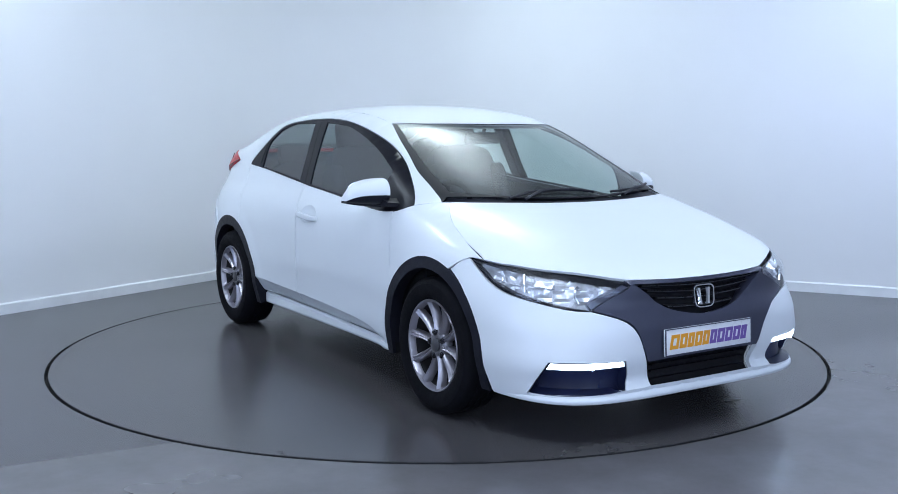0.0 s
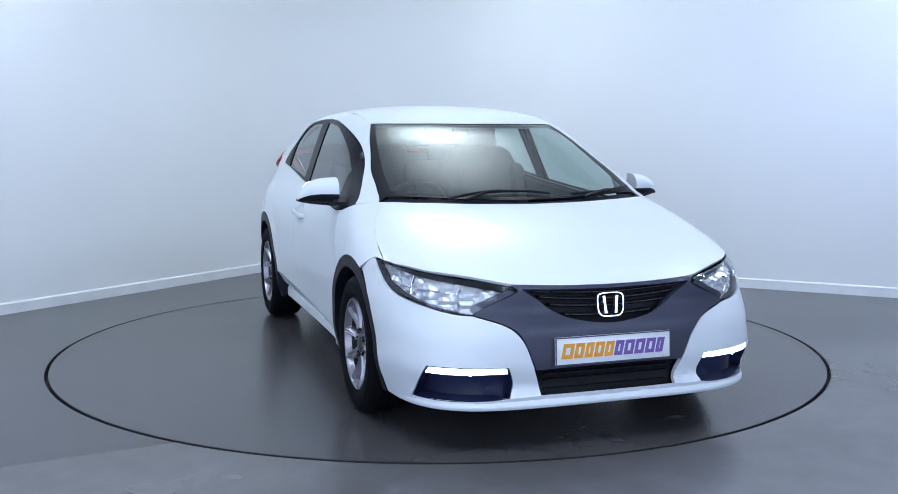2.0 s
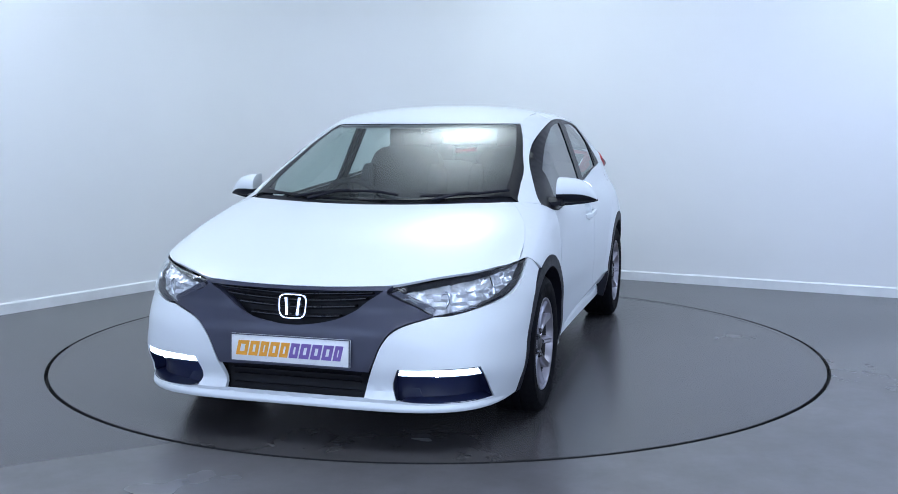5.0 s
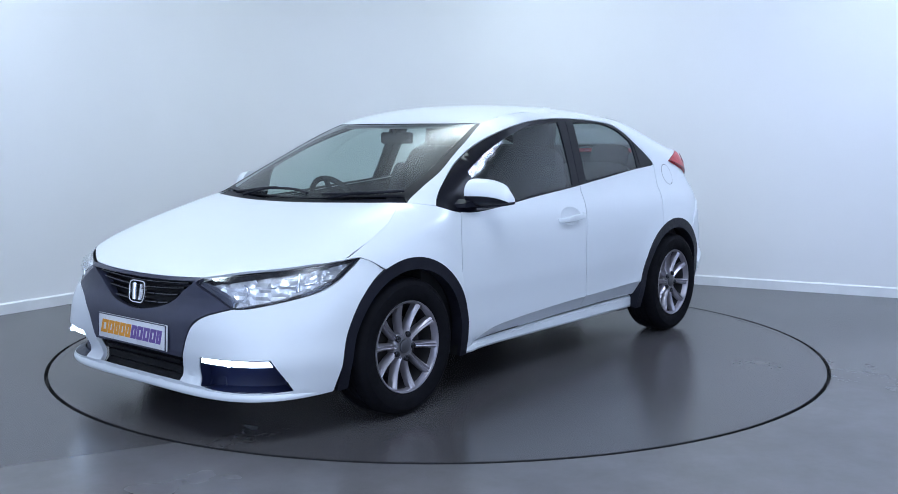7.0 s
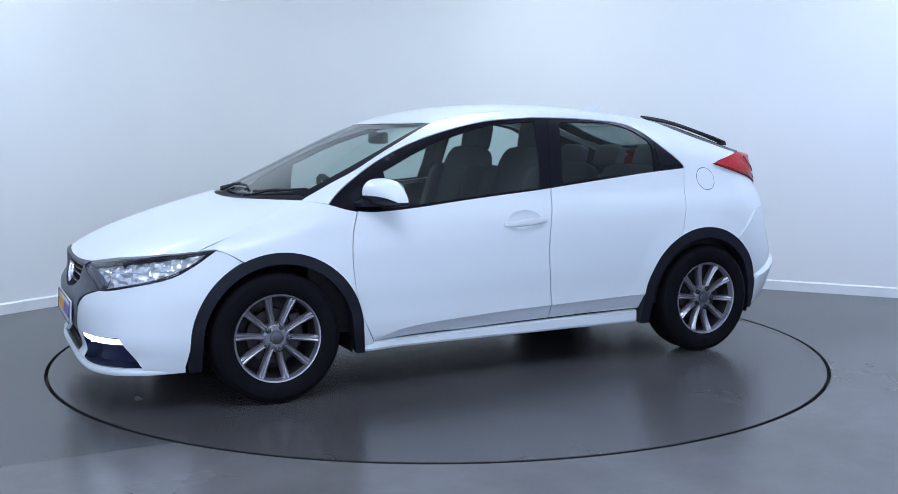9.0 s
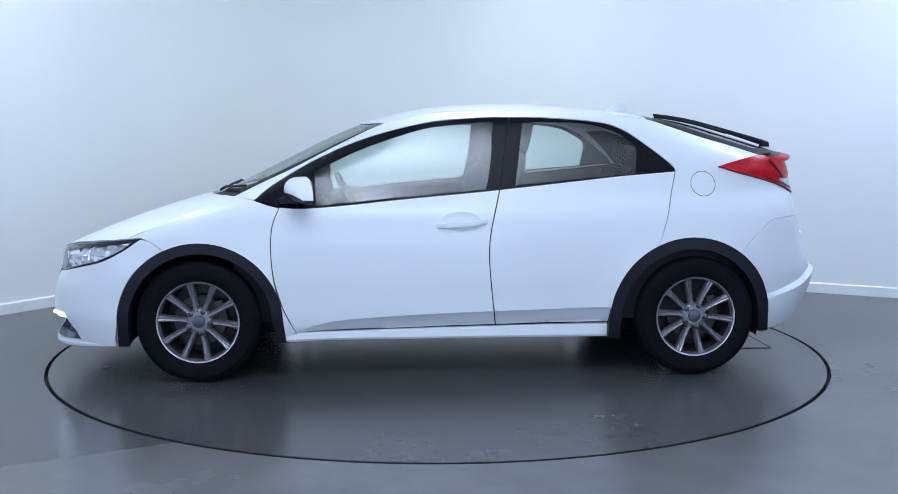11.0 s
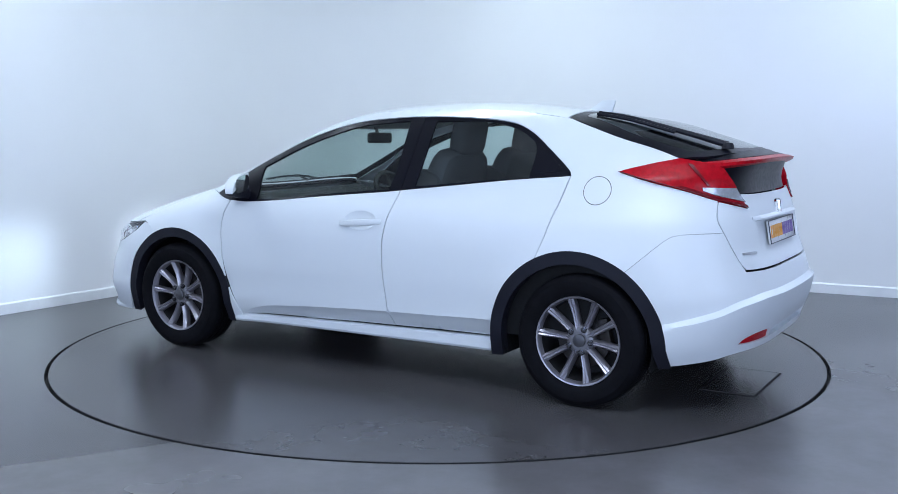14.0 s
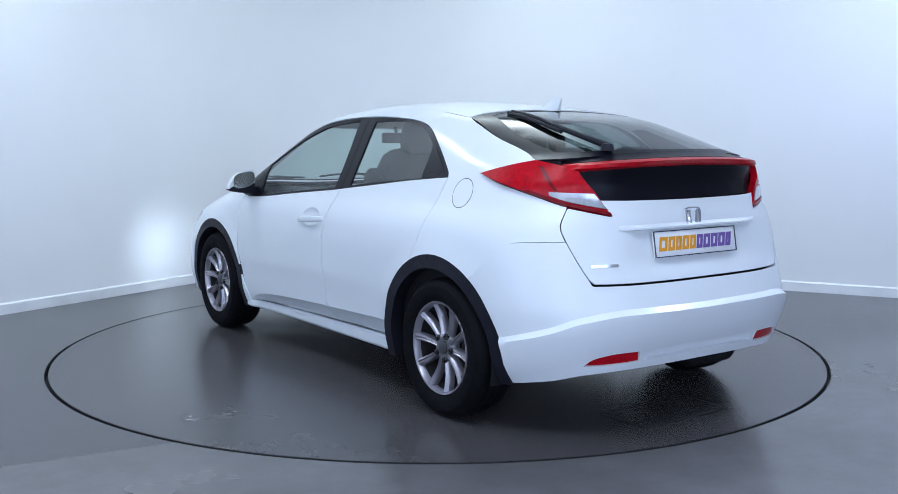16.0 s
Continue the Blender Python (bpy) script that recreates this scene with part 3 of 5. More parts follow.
HEADLINER = paint("pale_headliner_cloth", (0.42, 0.42, 0.40), 0.9, var=0.06)
PLATEWHITE = paint("plate_white", (0.78, 0.79, 0.80), 0.3, coat=0.4)
INKORANGE = paint("plate_orange_print", (0.78, 0.33, 0.02), 0.4)
INKPURPLE = paint("plate_purple_print", (0.16, 0.09, 0.32), 0.4)
DRLGLOW = glow("running_lamp_glow", (0.62, 0.78, 1.0), 5.0)
# added emitter behind the strip, lights the spot on the wall
BEAM = glow("added_beam_glow", (0.62, 0.80, 1.0), 18000.0)
# navy plastic whose blue also stands in for the running lamp's glare
POCKET = paint("navy_glare_plastic", (0.008, 0.011, 0.034), 0.35, var=0.1, spec=0.25)
MIRRORGLASS = paint("door_mirror_glass", (0.9, 0.92, 0.93), 0.03, metal=1.0, var=0.0)
BRAKE = paint("brake_disc_steel", (0.035, 0.031, 0.03), 0.5, metal=0.6, var=0.3)

car = thing("car", "white five-door hatchback car with silver alloy wheels on the turntable", "car")


def flare(cx, r):
    """The sheet swells a little towards the wheel arch."""
    return lambda x, z: 0.013 * max(0.0, min(1.0, (r + 0.085 - math.hypot(x - cx, z - 0.305)) / 0.085))


def bumper_flare(u, v):
    return 0.018 * max(0.0, min(1.0, (abs(u) - 0.72) / 0.20)) * max(0.0, min(1.0, (0.70 - v) / 0.10))


FOLD = pchip([(-0.90, 0.376), (-0.60, 0.367), (0.0, 0.350), (0.40, 0.330), (0.60, 0.313), (0.72, 0.286), (0.79, 0.256), (0.84, 0.23)])
FOLD_LINES = [[(-0.85 + 0.0165 * k, FOLD(-0.85 + 0.0165 * k) - d) for k in range(98)] for d in (0.0, 0.012)]


def tuck(x, z):
    """The doors turn under below a straight fold."""
    d = max(0.0, FOLD(x) - z)
    return -0.95 * min(d, 0.012) - 0.42 * max(0.0, d - 0.012)


def rear_door_dome(x, z):
    return flare(RA, 0.43)(x, z) + tuck(x, z)


DISH = [(-0.055 + 0.098 * math.cos(2 * math.pi * k / 20), 0.826 + 0.047 * math.sin(2 * math.pi * k / 20)) for k in range(21)]


def bodywork():
    fl = flip
    for mir in (False, True):
        # front wing
        a_part = arch(FA, 0.417, a0=66, a1=180)[:-1] + [(FA - 0.421, 0.236)]
        panel("front_wing", car, WHITE, "L", [
            [(1.108, 0.955), (HOOD_SEAM[0][0], HOOD_SEAM[0][2] + 0.002)], [(q[0], q[2] + 0.002) for q in HOOD_SEAM], [(HOOD_SEAM[-1][0], HOOD_SEAM[-1][2] + 0.001), (1.575, 0.750)],
            [(1.575, 0.749), (1.525, 0.728), (FA + 0.17, 0.686)], a_part, [(FA - 0.421, 0.236), (0.806, 0.236)], DOOR_SEAM[::-1],
            [(0.880, 0.900), (0.94, 0.914), (1.012, 0.937)], [(1.012, 0.937), (1.108, 0.953)]], mirror=mir, gap=0.0018, dome=flare(FA, 0.417))
        door = panel("front_door", car, WHITE, "L", [DOOR_SEAM, [(0.80, 0.246), (-0.24, 0.263)], B_SEAM[::-1], BELT_F], [[DISH]], mirror=mir, lines=FOLD_LINES, dome=tuck)
        rear = panel("rear_door", car, WHITE, "L", [B_SEAM, [(-0.24, 0.263), (RA + 0.432, 0.276)],
                     [(RA + 0.432, 0.276)] + arch(RA, 0.43, a0=0, a1=64)[2:], REAR_SEAM[::-1], BELT_R], mirror=mir, lines=FOLD_LINES, dome=rear_door_dome)
        panel("body_side", car, WHITE, "L", [
            [(x, z + 0.0022) for x, z in RAIL], REAR_GLASS_EDGE, LAMP_TOP, [(q[0], q[2]) for q in LAMP_LOW[:4]], [(-1.865, 0.975), (-1.876, 0.90), (-1.905, 0.836)],
            [(q[0], q[2]) for q in BUMP_SEAM], arch(RA, 0.43, a0=64, a1=125.6)[::-1], REAR_SEAM[::-1][1:],
            WIN_TOP[::-1], [(1.012, 0.937), (1.12, 0.952)]], mirror=mir, gap=0.0012, dome=flare(RA, 0.43))
        panel("quarter_trim", car, INTERIOR, "L", [[(-1.23, 0.90), (-1.225, 1.085)], [(-1.225, 1.085), (-1.12, 1.20), (-1.0, 1.315)], [(-1.0, 1.315), (-1.13, 1.325)],
              [(-1.13, 1.325), (-1.38, 1.245), (-1.68, 1.150)], [(-1.68, 1.150), (-1.82, 1.08)], [(-1.82, 1.08), (-1.84, 0.90)], [(-1.84, 0.90), (-1.23, 0.90)]],
              mirror=mir, off=-0.03, thick=0, step=0.06, label="dark inner trim of the rear pillar")
        handles(door, mir, 0.0)
        windows(door, rear, mir)
        sg = -1 if mir else 1
        # sill
        rows = []
        for k in range(25):
            x = 0.862 - (0.862 + 0.842) * k / 24
            zt = 0.264 - 0.017 * x
            y = HALF(zt + 0.004) + tuck(min(x, 0.80), zt + 0.004) - 0.017
            rows.append([(x, sg * (y - 0.05), zt), (x, sg * (y + 0.008), zt - 0.001), (x, sg * (y + 0.020), zt - 0.012), (x, sg * (y + 0.022), 0.216),
                         (x, sg * (y + 0.014), 0.205), (x, sg * (y - 0.06), 0.196)])
        part("sill", loft_bm(rows, close=True, cap=True), WHITE, car)
        # arch trims
        for nm, cx, r0, r1, zf, zr in (("front_arch_trim", FA, 0.366, 0.420, 0.195, 0.205), ("rear_arch_trim", RA, 0.372, 0.433, 0.205, 0.225)):
            outer = [(cx + r1 + 0.004, zf)] + arch(cx, r1)[1:-1] + [(cx - r1 - 0.012, zr)]
            inner = [(cx + r0 + 0.002, zf)] + arch(cx, r0)[1:-1] + [(cx - r0 - 0.02, zr)]
            panel(nm, car, BLACKTRIM, "L", [outer, [outer[-1], inner[-1]], inner[::-1], [inner[0], outer[0]]], mirror=mir, gap=0.0, off=0.0155, thick=0.06, step=0.025,
                  label="dark grey plastic wheel arch trim")
    # bonnet, roof
    panel("bonnet", car, WHITE, "T", [COWL_LOW, [q[:2] for q in HOOD_SEAM], [q[:2] for q in HOOD_FRONT], [q[:2] for q in fl(HOOD_FRONT)], [q[:2] for q in fl(HOOD_SEAM)], fl(COWL_LOW)],
          step=0.04, gap=0.0009)
    rail = [side(x, z)[:2] for x, z in RAIL[4:]]
    head = [(0.486, 0.0), (0.47, 0.2), (0.43, 0.38), rail[0]]
    tail = [rail[-1], (-1.085, 0.40), (-1.06, 0.22), (-1.05, 0.0)]
    panel("roof", car, WHITE, "T", [head, rail, tail, fl(tail), fl(rail), fl(head)], step=0.04)
    panel("headliner", car, HEADLINER, "T", [[(q[0], q[1] * 0.97) for q in head], [(q[0], q[1] * 0.97) for q in rail], [(q[0], q[1] * 0.97) for q in tail],
          fl([(q[0], q[1] * 0.97) for q in tail]), fl([(q[0], q[1] * 0.97) for q in rail]), fl([(q[0], q[1] * 0.97) for q in head])], step=0.06, off=-0.025, thick=0.006)
    # windscreen with its black border, cowl
    pil = [side(x, z)[:2] for x, z in RAIL[:5]]
    base = [(1.262, 0.0), (1.25, 0.20), (1.215, 0.38), (1.155, 0.55), (1.095, 0.665)]
    outer = [base, [(1.095, 0.665), pil[0]], pil, head[::-1], fl(head[::-1]), fl(pil), [(pil[0][0], -pil[0][1]), (1.095, -0.665)], fl(base)]
    g_base = [(1.245, 0.0), (1.233, 0.2), (1.198, 0.37), (1.140, 0.53), (1.070, 0.632)]
    g_side = [(1.070, 0.632), (0.92, 0.620), (0.80, 0.606), (0.60, 0.575), (0.36, 0.520)]
    g_head = [(0.36, 0.520), (0.41, 0.37), (0.45, 0.2), (0.466, 0.0)]
    inner = [g_base, g_side, g_head, fl(g_head), fl(g_side), fl(g_base)]
    scr = panel("windscreen", car, GLASS_FRONT, "T", inner, gap=0.0, off=-0.004, thick=0, step=0.05)
    scr.visible_shadow = False
    panel("border", scr, GLOSSBLACK, "T", outer, [inner], gap=0.001, off=-0.003, thick=0.004, step=0.02, label="black windscreen border")
    panel("cowl", car, BLACKTRIM, "T", [COWL_LOW, [(1.146, 0.682), (1.115, 0.705), (1.095, 0.665)], base[::-1], fl(base[::-1]), [(1.095, -0.665), (1.115, -0.705), (1.146, -0.682)], fl(COWL_LOW)], off=-0.014, step=0.025)
    wipers()


def wipers():
    for way in ([(1.238, -0.40), (1.205, -0.26), (1.198, -0.12), (1.200, 0.02), (1.224, 0.135)], [(1.226, 0.25), (1.205, 0.36), (1.165, 0.49), (1.115, 0.58), (1.066, 0.645)]):
        pth = []
        for x, y in spline(way, 3):
            p, n = cast_body("T", x, y)
            pth.append(p + n * 0.009)
        w = part("wiper", tube_bm(pth, 0.007, 6), BLACKTRIM, car)
        arm = [pth[6] + Vector((0, 0, 0.004)), pth[4] + Vector((0.010, 0.02, 0.002)), pth[1] + Vector((0.030, 0.03, -0.016))]
        part("arm", tube_bm(arm, 0.008, 6), BLACKTRIM, w)


def windows(door, rear, mir):
    f_top = WIN_TOP[:6] + [(-0.325, 1.366)]
    r_top = [(-0.325, 1.366)] + WIN_TOP[6:]
    seam = [(-0.325, 1.366), (-0.295, 1.18), (-0.262, 0.988)]
    fg = [[(0.700, 1.092), (0.430, 1.214), (0.117, 1.308), (-0.098, 1.335), (-0.236, 1.344)], [(-0.236, 1.344), (-0.214, 1.11), (-0.188, 0.990)],
          [(-0.188, 0.990), (0.247, 0.953), (0.55, 0.923), (0.690, 0.912)], [(0.690, 0.912), (0.697, 1.0), (0.700, 1.092)]]
    rg = [[(-0.398, 1.340), (-0.60, 1.343), (-0.728, 1.337), (-0.876, 1.300), (-0.985, 1.236)], [(-0.985, 1.236), (-1.0, 1.19), (-0.985, 1.068)],
          [(-0.985, 1.068), (-0.646, 1.040), (-0.345, 1.009)], [(-0.345, 1.009), (-0.372, 1.17), (-0.398, 1.340)]]
    panel("window_frame", door, GLOSSBLACK, "L", [f_top, seam, BELT_F, [(0.880, 0.904), (0.95, 0.916), (1.012, 0.937)]], [fg], mirror=mir, gap=0.0015, off=-0.002, step=0.025,
          label="black front door window frame")
    panel("window_frame", rear, GLOSSBLACK, "L", [r_top, BELT_R, seam[::-1]], [rg], mirror=mir, gap=0.0015, off=-0.002, step=0.025, label="black rear door window frame")
    for ob, out in ((door, fg), (rear, rg)):
        g = panel("window_pane", ob, GLASS_SIDE, "L", out, mirror=mir, gap=-0.004, off=-0.007, thick=0, step=0.06)
        g.visible_shadow = False
    # quarter light behind the rear door window
    panel("quarter_pane", rear, GLOSSBLACK, "L", [[(-1.022, 1.225), (-1.10, 1.160), (-1.165, 1.105)], [(-1.165, 1.105), (-1.10, 1.094), (-1.022, 1.086)], [(-1.022, 1.086), (-1.022, 1.225)]],
          mirror=mir, gap=0.002, off=0.0015, thick=0.004, step=0.04, label="dark fixed quarter window")


def handles(door, mir, dx):
    """Pull handle in its shallow dish."""
    sg = -1 if mir else 1
    rows = []
    for k in range(15):
        t = k / 14
        x = 0.075 - 0.265 * t
        p, n = cast_body("L", x, 0.806 + 0.018 * t)
        lift = 0.034 * min(1, math.sin(math.pi * min(max(t, 0.02), 0.98)) * 2.2)
        h = 0.013 + 0.006 * math.sin(math.pi * t)
        ring = []
        for j in range(8):
            a = 2 * math.pi * j / 8
            ring.append((x, sg * (p.y + lift - 0.010 + 0.011 * math.cos(a)), p.z + h * math.sin(a)))
        rows.append(ring)
    part("handle", loft_bm(rows, close=True, cap=True), WHITE, door, "white door pull handle")
    panel("handle_dish", door, WHITE, "L", [DISH], mirror=mir, gap=-0.003, off=0.0, thick=0, step=0.012,
          dome=lambda u, v: -0.020 * max(0.0, 1 - ((u + 0.055) / 0.098) ** 2 - ((v - 0.826) / 0.047) ** 2) ** 0.6)


def front_end():
    fl = flip
    arch_edge = [side(1.575, 0.748), side(1.525, 0.732), side(FA + 0.17, 0.686)]
    ar = [side(x, z) for x, z in arch(FA, 0.419, a0=0, a1=66)[1:][::-1]]
    low_l = [(1.706, 0.80, 0.20), (1.80, 0.775, 0.190), (1.93, 0.70, 0.186), (2.05, 0.52, 0.182), (2.10, 0.28, 0.180), (2.115, 0.0, 0.180)]
    lip = [(2.121, 0.304, 0.235), (2.127, 0.15, 0.234), (2.128, 0.0, 0.234)]
    pocket = [[(1.960, 0.722, 0.358), (2.03, 0.60, 0.356), (2.109, 0.444, 0.350)], [(2.109, 0.444, 0.350), (2.10, 0.424, 0.285), (2.100, 0.436, 0.230)],
              [(2.100, 0.436, 0.230), (2.08, 0.50, 0.220), (1.99, 0.66, 0.216), (1.87, 0.752, 0.220)], [(1.87, 0.752, 0.220), (1.915, 0.738, 0.29), (1.960, 0.722, 0.358)]]
    pocket_r = [fl(pc) for pc in pocket[::-1]]
    outline = [HEAD_LOW, BEAK_EDGE, lip, fl(lip), fl(BEAK_EDGE), fl(HEAD_LOW), [(q[0], -q[1], q[2]) for q in arch_edge], [(q[0], -q[1], q[2]) for q in ar], [(ar[-1][0], -ar[-1][1], ar[-1][2]), (1.706, -0.80, 0.20)],
               [(q[0], -q[1], q[2]) for q in low_l], low_l[::-1], [(1.706, 0.80, 0.20), ar[-1]], ar[::-1], arch_edge[::-1]]
    bumper = panel("front_bumper", car, WHITE, "F", outline, [pocket, pocket_r], thick=0.02, step=0.03, dome=bumper_flare)
    front_lip(bumper)
    for mir in (False, True):
        panel("lamp_pocket", bumper, POCKET, "F", pocket, mirror=mir, gap=0.0, off=-0.056, thick=-0.052, label="dark recess below the running lamp")
        strip = [[(1.964, 0.719, 0.355), (2.03, 0.60, 0.353), (2.106, 0.447, 0.347)], [(2.106, 0.447, 0.347), (2.106, 0.442, 0.325)],
                 [(2.106, 0.442, 0.325), (2.03, 0.605, 0.3255), (1.950, 0.729, 0.329)], [(1.950, 0.729, 0.329), (1.964, 0.719, 0.355)]]
        u0 = 1.1 * math.atan2(0.575, 1.09)
        eye = [(u0 + 0.0100 * math.cos(2 * math.pi * k / 16), 0.337 + 0.0100 * math.sin(2 * math.pi * k / 16)) for k in range(17)]
        panel("running_lamp", bumper, DRLGLOW, "F", strip, [[eye]], mirror=mir, gap=0.0004, off=-0.006, thick=0.006, step=0.02, label="lit white running lamp strip")
        headlamp(mir)
        projector(bumper, mir)
    # dark beak round the grille
    hf = [q for q in HOOD_FRONT[3:]]
    inner_edge = [(2.045, 0.572, 0.560), (2.066, 0.50, 0.60), (2.090, 0.400, 0.648), (2.068, 0.418, 0.676)]
    beak_low = [(2.124, 0.322, 0.335), (2.130, 0.15, 0.338), (2.131, 0.0, 0.338)]
    edge = BEAK_EDGE[:5] + [(2.125, 0.330, 0.335)]
    grille = [[(2.072, 0.372, 0.658), (2.09, 0.20, 0.651), (2.096, 0.0, 0.648)], fl([(2.072, 0.372, 0.658), (2.09, 0.20, 0.651), (2.096, 0.0, 0.648)]),
              [(2.072, -0.372, 0.658), (2.092, -0.31, 0.615), (2.102, -0.255, 0.572), (2.118, -0.16, 0.533), (2.128, 0.0, 0.512), (2.118, 0.16, 0.533), (2.102, 0.255, 0.572), (2.092, 0.31, 0.615), (2.072, 0.372, 0.658)]]
    beak_out = [edge, beak_low, fl(beak_low), fl(edge), fl(inner_edge), [(2.068, -0.418, 0.676)] + [(q[0], -q[1], q[2]) for q in hf[1:]][0:], hf[::-1][0:-1] + [(2.068, 0.418, 0.676)], inner_edge[::-1]]
    beak = panel("grille_surround", car, BEAK, "F", beak_out, [grille], gap=0.002, off=0.002, thick=0.05, step=0.025, label="dark blue-grey plastic grille surround", dome=beak_dome)
    gr = panel("grille", car, MATTBLACK, "F", grille, gap=-0.006, off=-0.045, thick=0, label="black front grille with thin slats")
    for z, w, mt in ((0.632, 0.33, MATTBLACK), (0.606, 0.30, MATTBLACK), (0.578, 0.255, MATTBLACK), (0.550, 0.19, MATTBLACK)):
        rows = []
        for k in range(21):
            y = -w + 2 * w * k / 20
            zz = z + 0.022 * (y / 0.34) ** 2
            p, n = cast_body("F", 1.1 * math.atan2(y, 1.13), zz)
            p = p - n * 0.022
            rows.append([p + Vector((0.010, 0, 0.0)), p + Vector((0.004, 0, 0.006)), p + Vector((-0.022, 0, 0.005)), p + Vector((-0.022, 0, -0.005)), p + Vector((0.004, 0, -0.006))])
        sl = part("slat", loft_bm(rows, close=True, cap=True), mt, gr)
        part("slat_edge", tube_bm([r[0] + Vector((0.001, 0, 0.002)) for r in rows], 0.0022, 6), CHROMEDARK, sl, "thin dull chrome slat edge")
    low = [[(2.124, 0.320, 0.333), (2.130, 0.15, 0.336), (2.131, 0, 0.336)], fl([(2.124, 0.320, 0.333), (2.130, 0.15, 0.336), (2.131, 0, 0.336)]),
           [(2.124, -0.320, 0.333), (2.121, -0.304, 0.235)], [(2.121, -0.304, 0.235), (2.127, -0.15, 0.234), (2.128, 0, 0.234), (2.127, 0.15, 0.234), (2.121, 0.304, 0.235)],
           [(2.121, 0.304, 0.235), (2.124, 0.320, 0.333)]]
    intake = panel("lower_intake", car, MATTBLACK, "F", low, gap=-0.003, off=-0.03, thick=0, label="black lower air intake mesh")
    for z in (0.255, 0.28, 0.305):
        rows = []
        for k in range(13):
            y = -0.286 + 0.572 * k / 12
            p, n = cast_body("F", 1.1 * math.atan2(y, 1.17), z)
            p = p - n * 0.018
            rows.append([p + Vector((0.004, 0, 0.003)), p + Vector((-0.012, 0, 0.004)), p + Vector((-0.012, 0, -0.004)), p + Vector((0.004, 0, -0.003))])
        part("slat", loft_bm(rows, close=True, cap=True), MATTBLACK, intake)
    badge(2.112, 0.583, 1, 0.062, 0.051)
    plate(2.150, 0.410, 1, -3)


CHROMEDARK = paint("smoked_chrome", (0.16, 0.165, 0.18), 0.3, metal=0.9)


def projector(bumper, mir):
    """Small tube, added to throw the running light straight ahead as a wall spot."""
    sg = -1 if mir else 1
    p, n = cast_body("F", 1.1 * math.atan2(0.575, 1.09), 0.337)
    m = pose(p.x + 0.006, sg * p.y, p.z, 0, -0.8, 0) @ Matrix.Rotation(radians(-90), 4, "Z")
    tube = part("added_beam_tube", lathe_bm([(0.0, -0.0360), (0.0098, -0.0360), (0.0098, 0.0), (0.0090, 0.0), (0.0090, -0.0345)], 20), DRLGLOW, bumper, "short glowing tube added to aim the running light", m=m)
    part("added_emitter", lathe_bm([(0.0, -0.0325), (0.0072, -0.0327), (0.0072, -0.0350)], 16), BEAM, tube, "bright emitter added inside the tube")


def front_lip(bumper):
    """Proud lower edge that runs round the whole bumper."""
    rows = []
    for k in range(49):
        u = -1 + 2 * k / 48
        a = 0.815 * u
        zt = 0.196 + 0.006 * abs(u)
        p, n = cast_body("F", 1.1 * a, zt)
        n = Vector((n.x, n.y, 0)).normalized()
        e = 0.015 - 0.007 * abs(u) ** 3
        z0 = 0.180 + 0.010 * abs(u) ** 4
        rows.append([p + n * 0.001 + Vector((0, 0, 0.020)), p + n * e * 0.55 + Vector((0, 0, 0.010)), p + n * e, Vector((p.x, p.y, z0 + 0.008)) + n * e,
                     Vector((p.x, p.y, z0)) + n * e * 0.6, Vector((p.x, p.y, z0)) - n * 0.06, p - n * 0.03])
    part("bumper_lip", loft_bm(rows, close=True, cap=True), WHITE, bumper)


def beak_dome(u, v):
    return 0.006 * math.exp(-((v - 0.50) / 0.03) ** 2)


